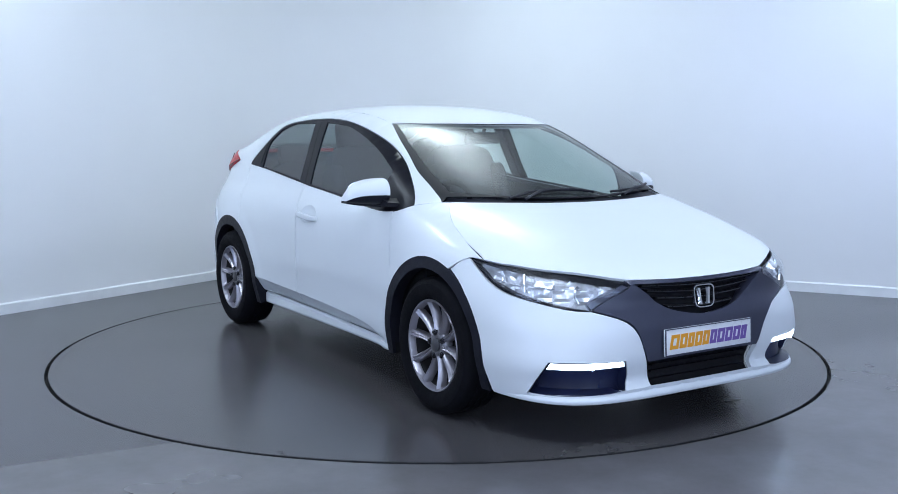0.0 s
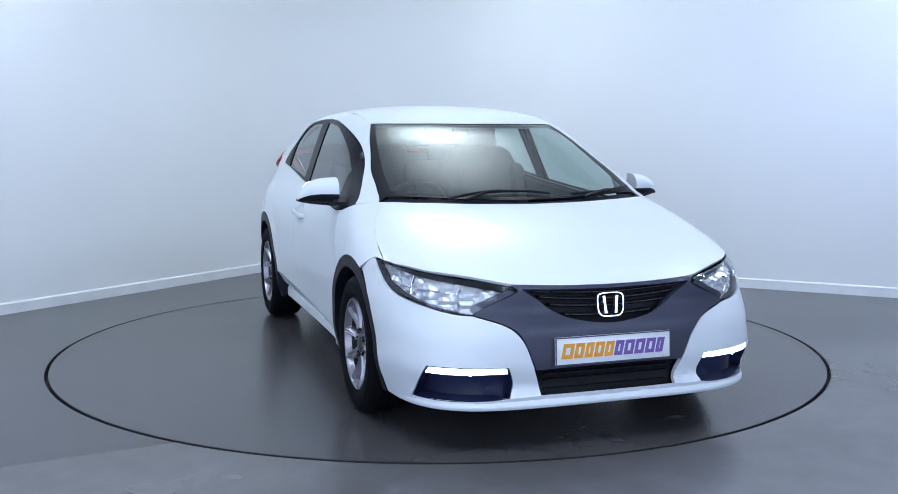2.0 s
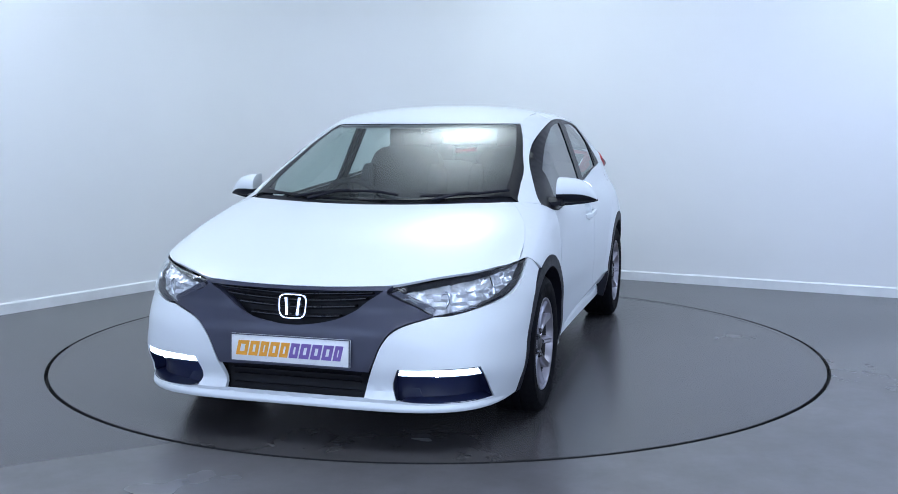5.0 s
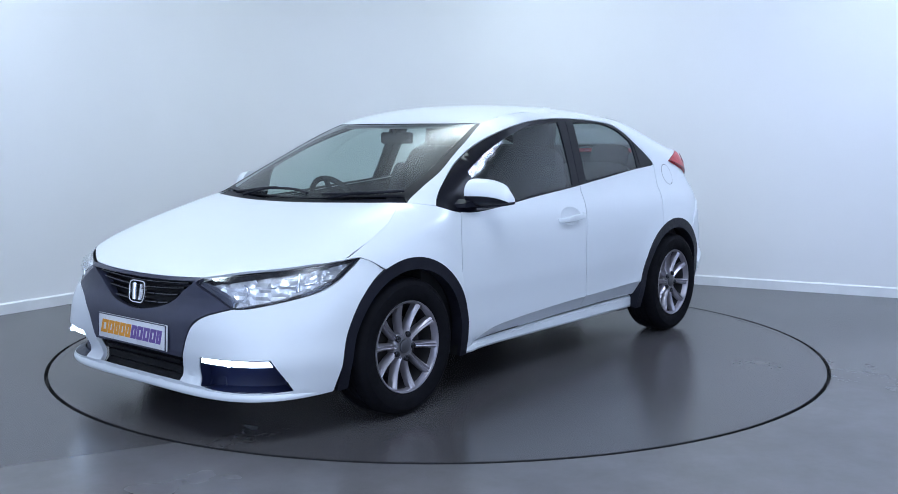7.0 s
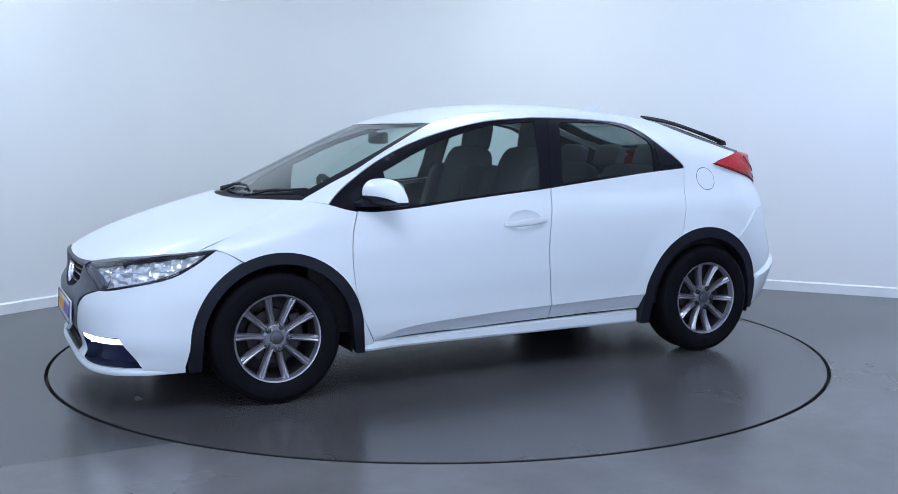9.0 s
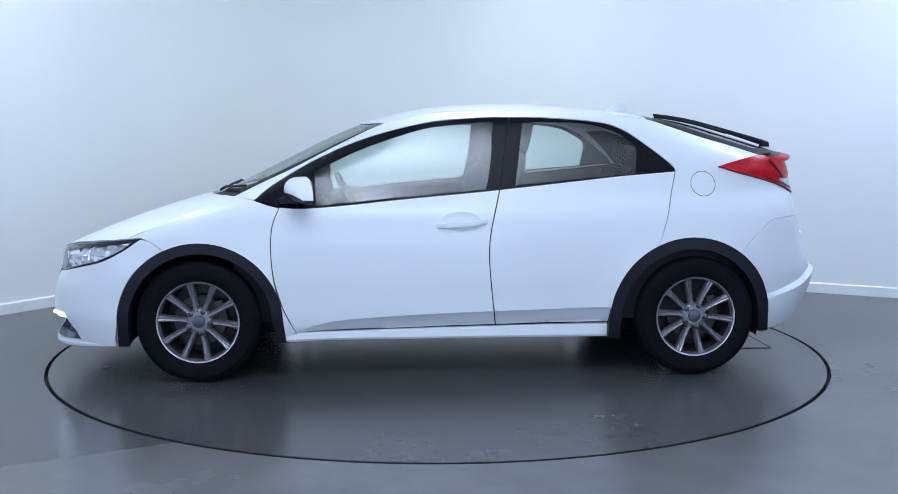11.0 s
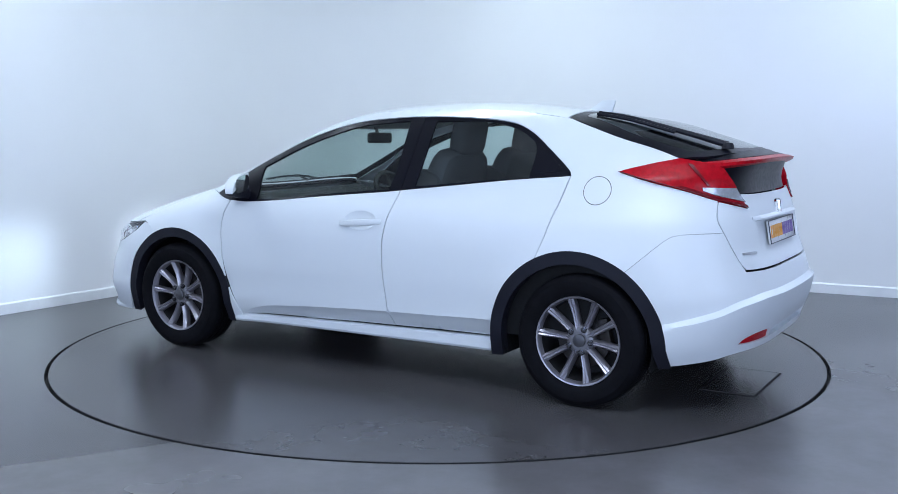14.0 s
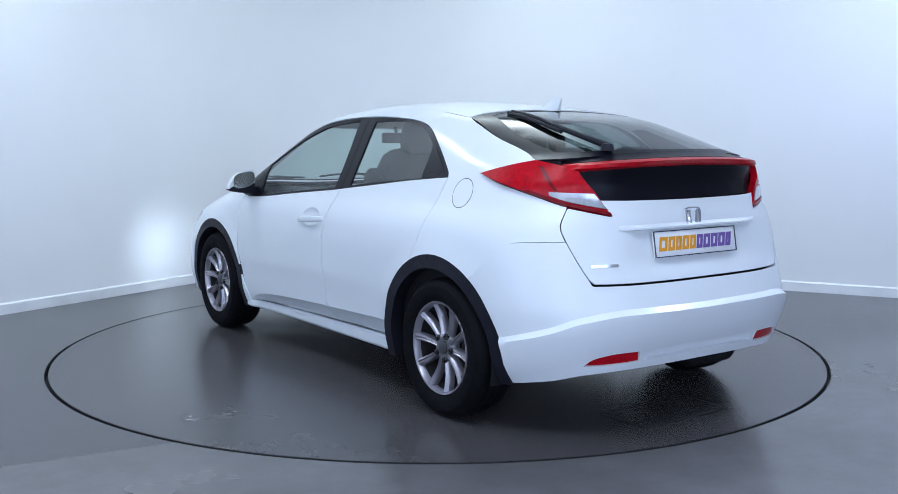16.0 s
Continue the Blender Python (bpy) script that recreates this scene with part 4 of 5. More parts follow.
def headlamp(mir):
    sg = -1 if mir else 1
    top = [side(1.575, 0.748), HOOD_FRONT[0]] + [(q[0], q[1], q[2] - 0.004) for q in HOOD_FRONT[1:4]] + [(2.066, 0.420, 0.674)]
    out = [top[:2], top[1:], [(2.066, 0.420, 0.674), (2.090, 0.400, 0.648)],
           [(2.090, 0.400, 0.648), (2.066, 0.50, 0.600), (2.045, 0.572, 0.562)], HEAD_LOW[::-1]]
    lens = panel("headlamp", car, GLASS_CLEAR, "F", out, mirror=mir, gap=0.0025, off=0.0, thick=0.0, step=0.03, label="clear headlamp with chrome reflectors")
    lens.visible_shadow = False
    panel("housing", lens, HOUSING, "F", out, mirror=mir, gap=0.0, off=-0.046, thick=0, step=0.014, dome=lambda u, v: 0.007 * ((int(abs(u) * 30) % 2) + (int(v * 60 + abs(u) * 14) % 2)))
    band = [top[:2], top[1:], out[2], [(2.089, 0.402, 0.644)] + [(q[0], q[1], q[2] - 0.006) for q in top[::-1][1:-1]] + [side(1.58, 0.744)]]
    panel("bezel", lens, GLOSSBLACK, "F", band, mirror=mir, gap=0.001, off=-0.006, thick=0.03, step=0.02, label="black upper headlamp bezel")
    low = [[(1.60, 0.826, 0.735), (1.690, 0.83, 0.680), (1.790, 0.80, 0.634), (1.908, 0.748, 0.604), (2.007, 0.640, 0.576), (2.045, 0.572, 0.564)], HEAD_LOW[::-1]]
    panel("bezel", lens, GLOSSBLACK, "F", low, mirror=mir, gap=0.0005, off=-0.006, thick=0.03, step=0.02, label="black lower headlamp bezel")
    tipp = [[(2.085, 0.408, 0.648), (2.066, 0.500, 0.603), (2.046, 0.570, 0.566)], [(2.046, 0.570, 0.566), (2.03, 0.575, 0.590), (2.058, 0.49, 0.630), (2.066, 0.43, 0.665)], [(2.066, 0.43, 0.665), (2.085, 0.408, 0.648)]]
    panel("bezel", lens, BEAK, "F", tipp, mirror=mir, gap=0.0005, off=-0.008, thick=0.03, step=0.02, label="dark inner headlamp bezel")
    # upright chrome dividers between the lamp's chambers
    for x0, y0, z0, z1, dx in ((1.845, 0.765, 0.630, 0.706, 0.0), (1.995, 0.600, 0.590, 0.668, 0.02)):
        pth = []
        for k in range(7):
            z = z0 + (z1 - z0) * k / 6
            p, n = cast_body("F", 1.1 * math.atan2(y0 + dx * math.sin(math.pi * k / 6), x0 - FRONT_AXIS), z)
            p = p - n * 0.016
            pth.append((p.x, sg * p.y, p.z))
        part("divider", tube_bm(pth, 0.005, 6), CHROME, lens, "chrome chamber divider")
    for (x, y, z), r, mt in (((1.985, 0.590, 0.634), 0.046, CHROME), ((1.895, 0.675, 0.660), 0.052, CHROME), ((1.76, 0.755, 0.695), 0.036, CHROME)):
        m = pose(x - 0.035, sg * (y - 0.02), z, 0, 0, 0) @ Matrix.Rotation(radians(-90 + sg * 28), 4, "Z")
        b = part("reflector", lathe_bm([(0.0, -0.045), (r * 0.35, -0.042), (r * 0.75, -0.018), (r, 0.018), (r * 1.12, 0.02), (r * 1.12, 0.0)], 24), mt, lens, m=m)
        part("bulb", lathe_bm([(0.0, 0.0), (0.008, -0.002), (0.011, -0.012), (0.010, -0.04)], 12), LAMPCLEAR, b)


def badge(x, z, s, w, h):
    """Chrome ring emblem with two upright bars on a dark ground."""
    b = new("emblem")
    b.parent = car
    b.matrix_basis = pose(x, 0, z, 0, -8, 0 if s > 0 else 180)
    b["label"] = "chrome rounded emblem"

    def rr(k, a):
        c, d = math.cos(a), math.sin(a)
        yy = math.copysign(abs(c) ** 0.45, c) * w * k * (1 + 0.10 * d)
        return yy, math.copysign(abs(d) ** 0.5, d) * h * k
    rows = []
    for k in range(40):
        a = 2 * math.pi * k / 40
        y0, z0 = rr(1.0, a)
        y1, z1 = rr(0.87, a)
        rows.append([(0, y0, z0), (0.009, y0 * 0.98, z0 * 0.98), (0.009, y1 * 1.02, z1 * 1.02), (0, y1, z1)])
    bm = loft_bm(rows + [rows[0]])
    bmesh.ops.remove_doubles(bm, verts=bm.verts, dist=1e-5)
    part("ring", bm, CHROME, b)
    for sg in (-1, 1):
        bm = bmesh.new()
        lo, hi = -h * 0.70, h * 0.70
        rows = []
        for t in range(5):
            q = t / 4
            zz = lo + (hi - lo) * q
            yc = sg * w * (0.36 + 0.12 * q)
            ww = w * (0.135 + 0.05 * abs(q - 0.5))
            rows.append([(0, yc - ww, zz), (0.010, yc - ww * 0.6, zz), (0.010, yc + ww * 0.6, zz), (0, yc + ww, zz)])
        part("bar", loft_bm(rows, close=True, cap=True), CHROME, b)


PRINT_WIDTHS = (0.056, 0.047, 0.042, 0.047, 0.044, 0.044, 0.049, 0.049, 0.049, 0.040)


def plate(x, z, s, tilt):
    """White show plate with slanted orange and purple print."""
    p = new("number_plate")
    p.parent = car
    p.matrix_basis = pose(x, 0, z, 0, tilt, 0 if s > 0 else 180)
    p["label"] = "white show plate with orange and purple print"
    part("board", box_bm(0.010, 0.524, 0.114, 0.003, at=(0.002, 0, 0)), PLATEWHITE, p)
    bm = bmesh.new()
    for yy, zz, dy, dz in ((0, 0.0545, 0.524, 0.004), (0, -0.0545, 0.524, 0.004), (0.260, 0, 0.004, 0.105), (-0.260, 0, 0.004, 0.105)):
        box_bm(0.004, dy, dz, at=(0.0085, yy, zz), bm=bm)
    part("rim", bm, BEAK, p)
    # ten slanted open blocks of print
    for k in range(10):
        w = PRINT_WIDTHS[k]
        y = -0.235 + sum(PRINT_WIDTHS[:k]) + w / 2
        bm = bmesh.new()
        a, b = w - 0.007, 0.060
        for yy, zz, dy, dz in ((0, b / 2 - 0.0075, a, 0.015), (0, 0.0075 - b / 2, a, 0.015), (a / 2 - 0.007, 0, 0.014, b - 0.030), (0.007 - a / 2, 0, 0.014, b - 0.030)):
            box_bm(0.003, dy, dz, at=(0, yy, zz), bm=bm)
        for v in bm.verts:
            v.co.y += 0.22 * v.co.z
        part("print_block", bm, INKORANGE if k < 5 else INKPURPLE, p, m=pose(0.0078, y, 0.0, 0, 0, 0))


def rear_end():
    fl = flip
    gate_top = [(-1.954, 0.456, 0.935), (-1.912, 0.490, 1.005)]
    gt = [(-1.912, 0.490, 1.003), (-1.94, 0.3, 0.998), (-1.95, 0.0, 0.995)]
    low_edge = [(-1.954, 0.456, 0.935), (-1.865, 0.62, 0.973)]
    gate = panel("tailgate", car, WHITE, "B", [gt[::-1], gate_top[::-1], low_edge, GATE_SEAM, GATE_LOW, fl(GATE_LOW), fl(GATE_SEAM), fl(low_edge), fl(gate_top[::-1]), fl(gt[::-1])], step=0.03, dome=gate_dome)
    # rear glass
    edge = [side(x, z)[:2] for x, z in REAR_GLASS_EDGE]
    rail_end = side(*RAIL[-1])[:2]
    top = [(-1.05, 0.0), (-1.06, 0.22), (-1.085, 0.40), rail_end]
    bot = [edge[-1], (-1.80, 0.55), (-1.865, 0.38), (-1.884, 0.2), (-1.887, 0.0)]
    outl = [top, [rail_end, edge[0]], edge, bot, fl(bot), fl(edge), [(edge[0][0], -edge[0][1]), (rail_end[0], -rail_end[1])], fl(top)]
    i_top = [(-1.10, 0.0), (-1.11, 0.22), (-1.135, 0.38), (-1.16, 0.46)]
    i_edge = [(-1.16, 0.46), (-1.40, 0.535), (-1.58, 0.55), (-1.70, 0.545)]
    i_bot = [(-1.70, 0.545), (-1.78, 0.45), (-1.835, 0.25), (-1.850, 0.0)]
    inn = [i_top, i_edge, i_bot, fl(i_bot), fl(i_edge), fl(i_top)]
    g = panel("rear_window", gate, GLASS_REAR, "T", inn, gap=-0.002, off=-0.004, thick=0, step=0.05)
    g.visible_shadow = False
    panel("border", g, GLOSSBLACK, "T", outl, [inn], gap=0.002, off=-0.003, thick=0.01, step=0.025, label="black rear window border")
    # lower window in the tail
    lw = [[(-1.868, 0.565, 1.122), (-1.93, 0.42, 1.138), (-1.960, 0.25, 1.146), (-1.968, 0.0, 1.148)], fl([(-1.868, 0.565, 1.122), (-1.93, 0.42, 1.138), (-1.960, 0.25, 1.146), (-1.968, 0.0, 1.148)]),
          [(-1.868, -0.565, 1.122), (-1.912, -0.490, 1.006)], [(q[0], -q[1], q[2] + 0.003) for q in gt], [(q[0], q[1], q[2] + 0.003) for q in gt][::-1], [(-1.912, 0.490, 1.006), (-1.868, 0.565, 1.122)]]
    panel("tail_window", gate, GLOSSBLACK, "B", lw, gap=0.002, off=-0.014, thick=0.0, step=0.03, label="dark lower tail window")
    # spoiler bar between the lamps
    rows, caps = [], []
    for k in range(41):
        y = -0.645 + 1.29 * k / 40
        e = min(1.0, (0.645 - abs(y)) / 0.10)
        ways = []
        for prof in (((1.176, 0.010), (1.174, 0.018 + 0.012 * e), (1.166, 0.016 + 0.014 * e), (1.152, 0.012 + 0.008 * e), (1.140, -0.004), (1.150, -0.03)),
                     ((1.200, 0.004), (1.190, 0.010), (1.177, 0.014 + 0.010 * e), (1.172, 0.0), (1.185, -0.03))):
            q = []
            for z, o in prof:
                p, n = cast_body("B", 1.1 * math.atan2(y, 0.93), min(z, 1.196))
                n = Vector((n.x, n.y, 0)).normalized()
                q.append(Vector((p.x, p.y, z - 0.024 * (abs(y) / 0.6) ** 2)) + n * o)
            ways.append(q)
        rows.append(ways[0])
        caps.append(ways[1])
    part("spoiler_lamp_bar", loft_bm(rows, close=True, cap=True), LAMPRED, gate, "red lamp bar across the tailgate")
    part("spoiler_edge", loft_bm(caps, close=True, cap=True), GLOSSBLACK, gate, "black upper edge of the lamp bar")
    for mir in (False, True):
        lp_top = [(-1.440, 0.744, 1.100), (-1.50, 0.736, 1.119), (-1.60, 0.705, 1.144), (-1.700, 0.655, 1.165)]
        inner = [(-1.700, 0.655, 1.165), (-1.80, 0.61, 1.145), (-1.868, 0.565, 1.122)]
        inner2 = [(-1.868, 0.565, 1.122), (-1.895, 0.53, 1.06), (-1.912, 0.490, 1.005), (-1.954, 0.456, 0.935)]
        tl = panel("tail_lamp", car, LAMPRED, "B", [lp_top, inner, inner2, LAMP_LOW[::-1]], mirror=mir, gap=0.002, off=0.004, thick=0.03, step=0.02, label="red tail lamp cluster wrapping round the corner",
                   dome=lambda u, v: 0.019 * math.exp(-((v - 1.06) / 0.05) ** 2))
        rev = [[(-1.795, 0.660, 1.030), (-1.86, 0.60, 1.028), (-1.902, 0.517, 1.025)], [(-1.902, 0.517, 1.025), (-1.940, 0.468, 0.958)], [(-1.940, 0.468, 0.958), (-1.868, 0.612, 0.988), (-1.795, 0.660, 1.012)], [(-1.795, 0.660, 1.012), (-1.795, 0.660, 1.030)]]
        panel("reversing_lens", tl, LAMPCLEAR, "B", rev, mirror=mir, gap=0.002, off=0.0125, thick=0.006, step=0.015, label="clear reversing lamp lens", dome=lambda u, v: 0.012 * math.exp(-((v - 1.04) / 0.04) ** 2))
        dk = [[(-1.752, 0.676, 1.138), (-1.770, 0.664, 1.134)], [(-1.770, 0.664, 1.134), (-1.822, 0.634, 1.034)], [(-1.822, 0.634, 1.034), (-1.810, 0.643, 1.034)], [(-1.810, 0.643, 1.034), (-1.752, 0.676, 1.138)]]
        panel("lamp_divider", tl, LAMPRED_DARK, "B", dk, mirror=mir, gap=0.001, off=0.0135, thick=0.004, step=0.02, label="deep red lamp divider", dome=lambda u, v: 0.015 * math.exp(-((v - 1.06) / 0.05) ** 2))
        rim = [LAMP_LOW, [(-1.954, 0.456, 0.935), (-1.948, 0.462, 0.950)], [(-1.948, 0.462, 0.950), (-1.862, 0.62, 0.988), (-1.736, 0.70, 1.034), (-1.556, 0.74, 1.076), (-1.440, 0.744, 1.101)]]
        panel("lamp_rim", tl, LAMPRED_DARK, "B", rim, mirror=mir, gap=0.001, off=0.0085, thick=0.006, step=0.02, label="deep red lower lamp edge", dome=lambda u, v: 0.013 * math.exp(-((v - 1.06) / 0.05) ** 2))
    # bumper
    rim = [side(x, z) for x, z in arch(RA, 0.431, a0=125.6, a1=180)[:-1]] + [side(-1.716, 0.232)]
    low = [side(-1.716, 0.232), (-1.80, 0.765, 0.240), (-1.90, 0.71, 0.258), (-1.985, 0.62, 0.284), (-2.055, 0.44, 0.296), (-2.078, 0.2, 0.298), (-2.08, 0.0, 0.298)]
    gl = [(q[0], q[1], q[2] - 0.006) for q in GATE_LOW]
    gs = GATE_SEAM[2:-1] + [(-1.990, 0.590, 0.660)]
    fog = [[(-2.012, 0.640, 0.327), (-2.035, 0.605, 0.356), (-2.077, 0.52, 0.374), (-2.096, 0.395, 0.376)], [(-2.096, 0.395, 0.376), (-2.088, 0.385, 0.330)], [(-2.088, 0.385, 0.330), (-2.05, 0.56, 0.326), (-2.012, 0.640, 0.327)]]
    fog_r = [fl(pc) for pc in fog[::-1]]
    rec = [[(-2.096, 0.375, 0.376), (-2.108, 0.0, 0.380), (-2.096, -0.375, 0.376)], [(-2.096, -0.375, 0.376), (-2.088, -0.36, 0.334)], [(-2.088, -0.36, 0.334), (-2.10, 0.0, 0.338), (-2.088, 0.36, 0.334)], [(-2.088, 0.36, 0.334), (-2.096, 0.375, 0.376)]]
    bump = panel("rear_bumper", car, WHITE, "B", [gl[::-1], gs[::-1], BUMP_SEAM, rim, low, fl(low), fl(rim), fl(BUMP_SEAM), fl(gs[::-1]), fl(gl[::-1])], [fog, fog_r, rec], thick=0.03, step=0.022, gap=0.0010, lines=CREASE_LINES, dome=rear_dome)
    panel("recess", bump, WHITE, "B", rec, gap=-0.003, off=-0.022, thick=0, step=0.03)
    for mir in (False, True):
        panel("fog_lamp", bump, LAMPRED, "B", fog, mirror=mir, gap=0.001, off=-0.008, thick=0.02, step=0.02, label="red rear fog reflector")
        fc = [(-1.347 + 0.068 * math.cos(2 * math.pi * k / 28), 1.014 + 0.066 * math.sin(2 * math.pi * k / 28)) for k in range(29)]
        if not mir:
            fi = [(-1.347 + 0.065 * math.cos(2 * math.pi * k / 28), 1.014 + 0.063 * math.sin(2 * math.pi * k / 28)) for k in range(29)]
            flap = panel("fuel_flap", car, WHITE, "L", [fi], gap=0.0, off=0.0015, thick=0.006, step=0.03, label="round white fuel filler flap")
            panel("flap_gap", flap, DARKGAP, "L", [fc], [[fi]], gap=0.0, off=0.001, thick=0.0, step=0.03)
    badge(-1.986, 0.915, -1, 0.050, 0.044)
    plate(-2.006, 0.808, -1, -10)
    panel("chrome_script", gate, CHROME, "B", [[(-1.972, 0.585, 0.742), (-2.0, 0.46, 0.742)], [(-2.0, 0.46, 0.742), (-2.0, 0.46, 0.730)], [(-2.0, 0.46, 0.730), (-1.972, 0.585, 0.730)], [(-1.972, 0.585, 0.730), (-1.972, 0.585, 0.742)]], gap=0, off=0.003, thick=0.003, step=0.02, label="chrome model script bar")
    # handle ledge above the plate
    rows = []
    for k in range(17):
        y = -0.44 + 0.88 * k / 16
        p, n = cast_body("B", 1.1 * math.atan2(y, 1.04), 0.882)
        e = 0.022 * min(1, (1 - abs(y) / 0.45) * 4)
        rows.append([p + Vector((0, 0, 0.014)), p + Vector((-e, 0, 0.002)), p + Vector((-e, 0, -0.006)), p + Vector((0.01, 0, -0.012))])
    part("handle_ledge", loft_bm(rows, close=True, cap=True), WHITE, gate)
    # rear wiper, rests along the glass
    pth = []
    for k in range(9):
        t = k / 8
        p, n = cast_body("T", -1.825 + 0.645 * t, 0.365 + 0.025 * math.sin(math.pi * t))
        pth.append(p + n * (0.022 - 0.010 * t))
    wip = part("rear_wiper", tube_bm(pth, [0.016, 0.015, 0.013, 0.012, 0.011, 0.010, 0.009, 0.008, 0.006], 8), BLACKTRIM, gate, "black rear wiper arm")
    pth2 = [q + Vector((0.0, 0.022, -0.010)) for q in pth[3:]]
    part("blade", tube_bm(pth2, 0.009, 6), BLACKTRIM, wip)
    part("hub", lathe_bm([(0, 0.012), (0.022, 0.010), (0.028, -0.004), (0.030, -0.02)], 16, m=pose(*(pth[0]), 90, 0, 0)), BLACKTRIM, wip)
    # shark fin aerial
    p, n = cast_body("T", -1.0, 0.0)
    rows = []
    for k in range(9):
        t = k / 8
        zz = p.z - 0.012 + 0.064 * t
        x0, x1 = -0.93 - 0.115 * t ** 0.7, -1.105 - 0.02 * t
        w = 0.026 * (1 - t) + 0.005
        rows.append([(x0, 0, zz), ((x0 * 2 + x1) / 3, w, zz), ((x0 + x1 * 2) / 3, w * 1.05, zz), (x1, w * 0.4, zz), (x1, -w * 0.4, zz), ((x0 + x1 * 2) / 3, -w * 1.05, zz), ((x0 * 2 + x1) / 3, -w, zz)])
    part("aerial", loft_bm(rows, close=True, cap=True), WHITE, car, "white shark fin aerial")


def gate_dome(u, v):
    """Plate recess in the tailgate."""
    a = max(0.0, 1 - (abs(u) / 0.40) ** 8)
    b = 1.0 if 0.72 < v < 0.875 else max(0.0, 1 - abs(v - (0.72 if v < 0.8 else 0.875)) / 0.02)
    return -0.010 * a * b


CREASE = pchip([(0.0, 0.546), (0.438, 0.550), (0.61, 0.526), (0.73, 0.479), (0.858, 0.438), (0.934, 0.418), (1.2, 0.40)])


CREASE_LINES = [[(-1.04 + 0.013 * k, CREASE(abs(-1.04 + 0.013 * k)) + d) for k in range(161)] for d in (0.010, -0.010)]


def rear_dome(u, v):
    """Ledge that runs round the rear bumper."""
    c = CREASE(abs(u))
    a = max(0.0, min(1.0, (c + 0.010 - v) / 0.020))
    b = max(0.0, min(1.0, (v - c + 0.20) / 0.17))
    k = max(0.0, min(1.0, (1.05 - abs(u)) / 0.25))
    return 0.026 * a * b * k + 0.012 * max(0.0, min(1.0, (abs(u) - 0.80) / 0.15))


def mirrors():
    for sg in (1, -1):
        m = new("door_mirror")
        m.parent = car
        m["label"] = "white door mirror with black base"

        def shell(z0, z1, mat, name, lab, grow=1.0):
            rows = []
            for k in range(15):
                t = k / 14
                y = 0.836 + 0.186 * t
                # height and depth of the cap along its length
                top = 1.059 - 0.012 * t - 0.085 * t ** 4
                bot = 0.926 + 0.014 * t
                dep = 0.108 * (1 - 0.55 * t ** 3) * grow
                lo, hi = bot + (top - bot) * z0, bot + (top - bot) * z1
                ring = []
                for j in range(12):
                    a = math.pi * j / 11
                    cc = (lo + hi) / 2
                    hh = (hi - lo) / 2
                    u = math.cos(a)
                    full = math.sqrt(max(0.0, 1 - (2 * (z0 + (z1 - z0) * (0.5 + 0.5 * u)) - 1) ** 2)) ** 0.7
                    ring.append((0.745 - 0.05 * t + dep * (0.12 + 0.88 * full), sg * y, cc + hh * u))
                ring.append((0.740 - 0.05 * t, sg * y, lo))
                ring.append((0.740 - 0.05 * t, sg * y, hi))
                rows.append(ring[:12] + [ring[12], ring[13]])
            bm = loft_bm(rows, close=True, cap=True)
            return part(name, bm, mat, m, lab)
        shell(0.38, 1.0, WHITE, "cap", "white mirror cap")
        shell(-0.10, 0.395, BLACKTRIM, "base_shell", "black lower mirror shell", 1.0)
        rows = []
        for k in range(6):
            t = k / 5
            y = 0.765 + 0.10 * t
            rows.append([(0.90 - 0.03 * t, sg * y, 0.915 + 0.01 * t), (0.905 - 0.03 * t, sg * y, 0.935 + 0.01 * t), (0.86 - 0.05 * t, sg * y, 0.962), (0.77 - 0.03 * t, sg * y, 0.955), (0.76 - 0.03 * t, sg * y, 0.92)])
        part("arm", loft_bm(rows, close=True, cap=True), BLACKTRIM, m, "black mirror arm")
        bm = bmesh.new()
        el = []
        for k in range(24):
            a = 2 * math.pi * k / 24
            yy = 0.915 + 0.078 * math.copysign(abs(math.cos(a)) ** 0.6, math.cos(a))
            zz = 1.000 + 0.046 * math.copysign(abs(math.sin(a)) ** 0.7, math.sin(a)) - 0.012 * (yy - 0.915) / 0.078
            el.append(bm.verts.new((0.740 - 0.05 * (yy - 0.836) / 0.186 - 0.004, sg * yy, zz)))
        bm.faces.new(el if sg > 0 else el[::-1])
        bmesh.ops.recalc_face_normals(bm, faces=bm.faces)
        for f in bm.faces:
            if f.normal.x > 0:
                f.normal_flip()
        part("mirror_pane", bm, MIRRORGLASS, m)


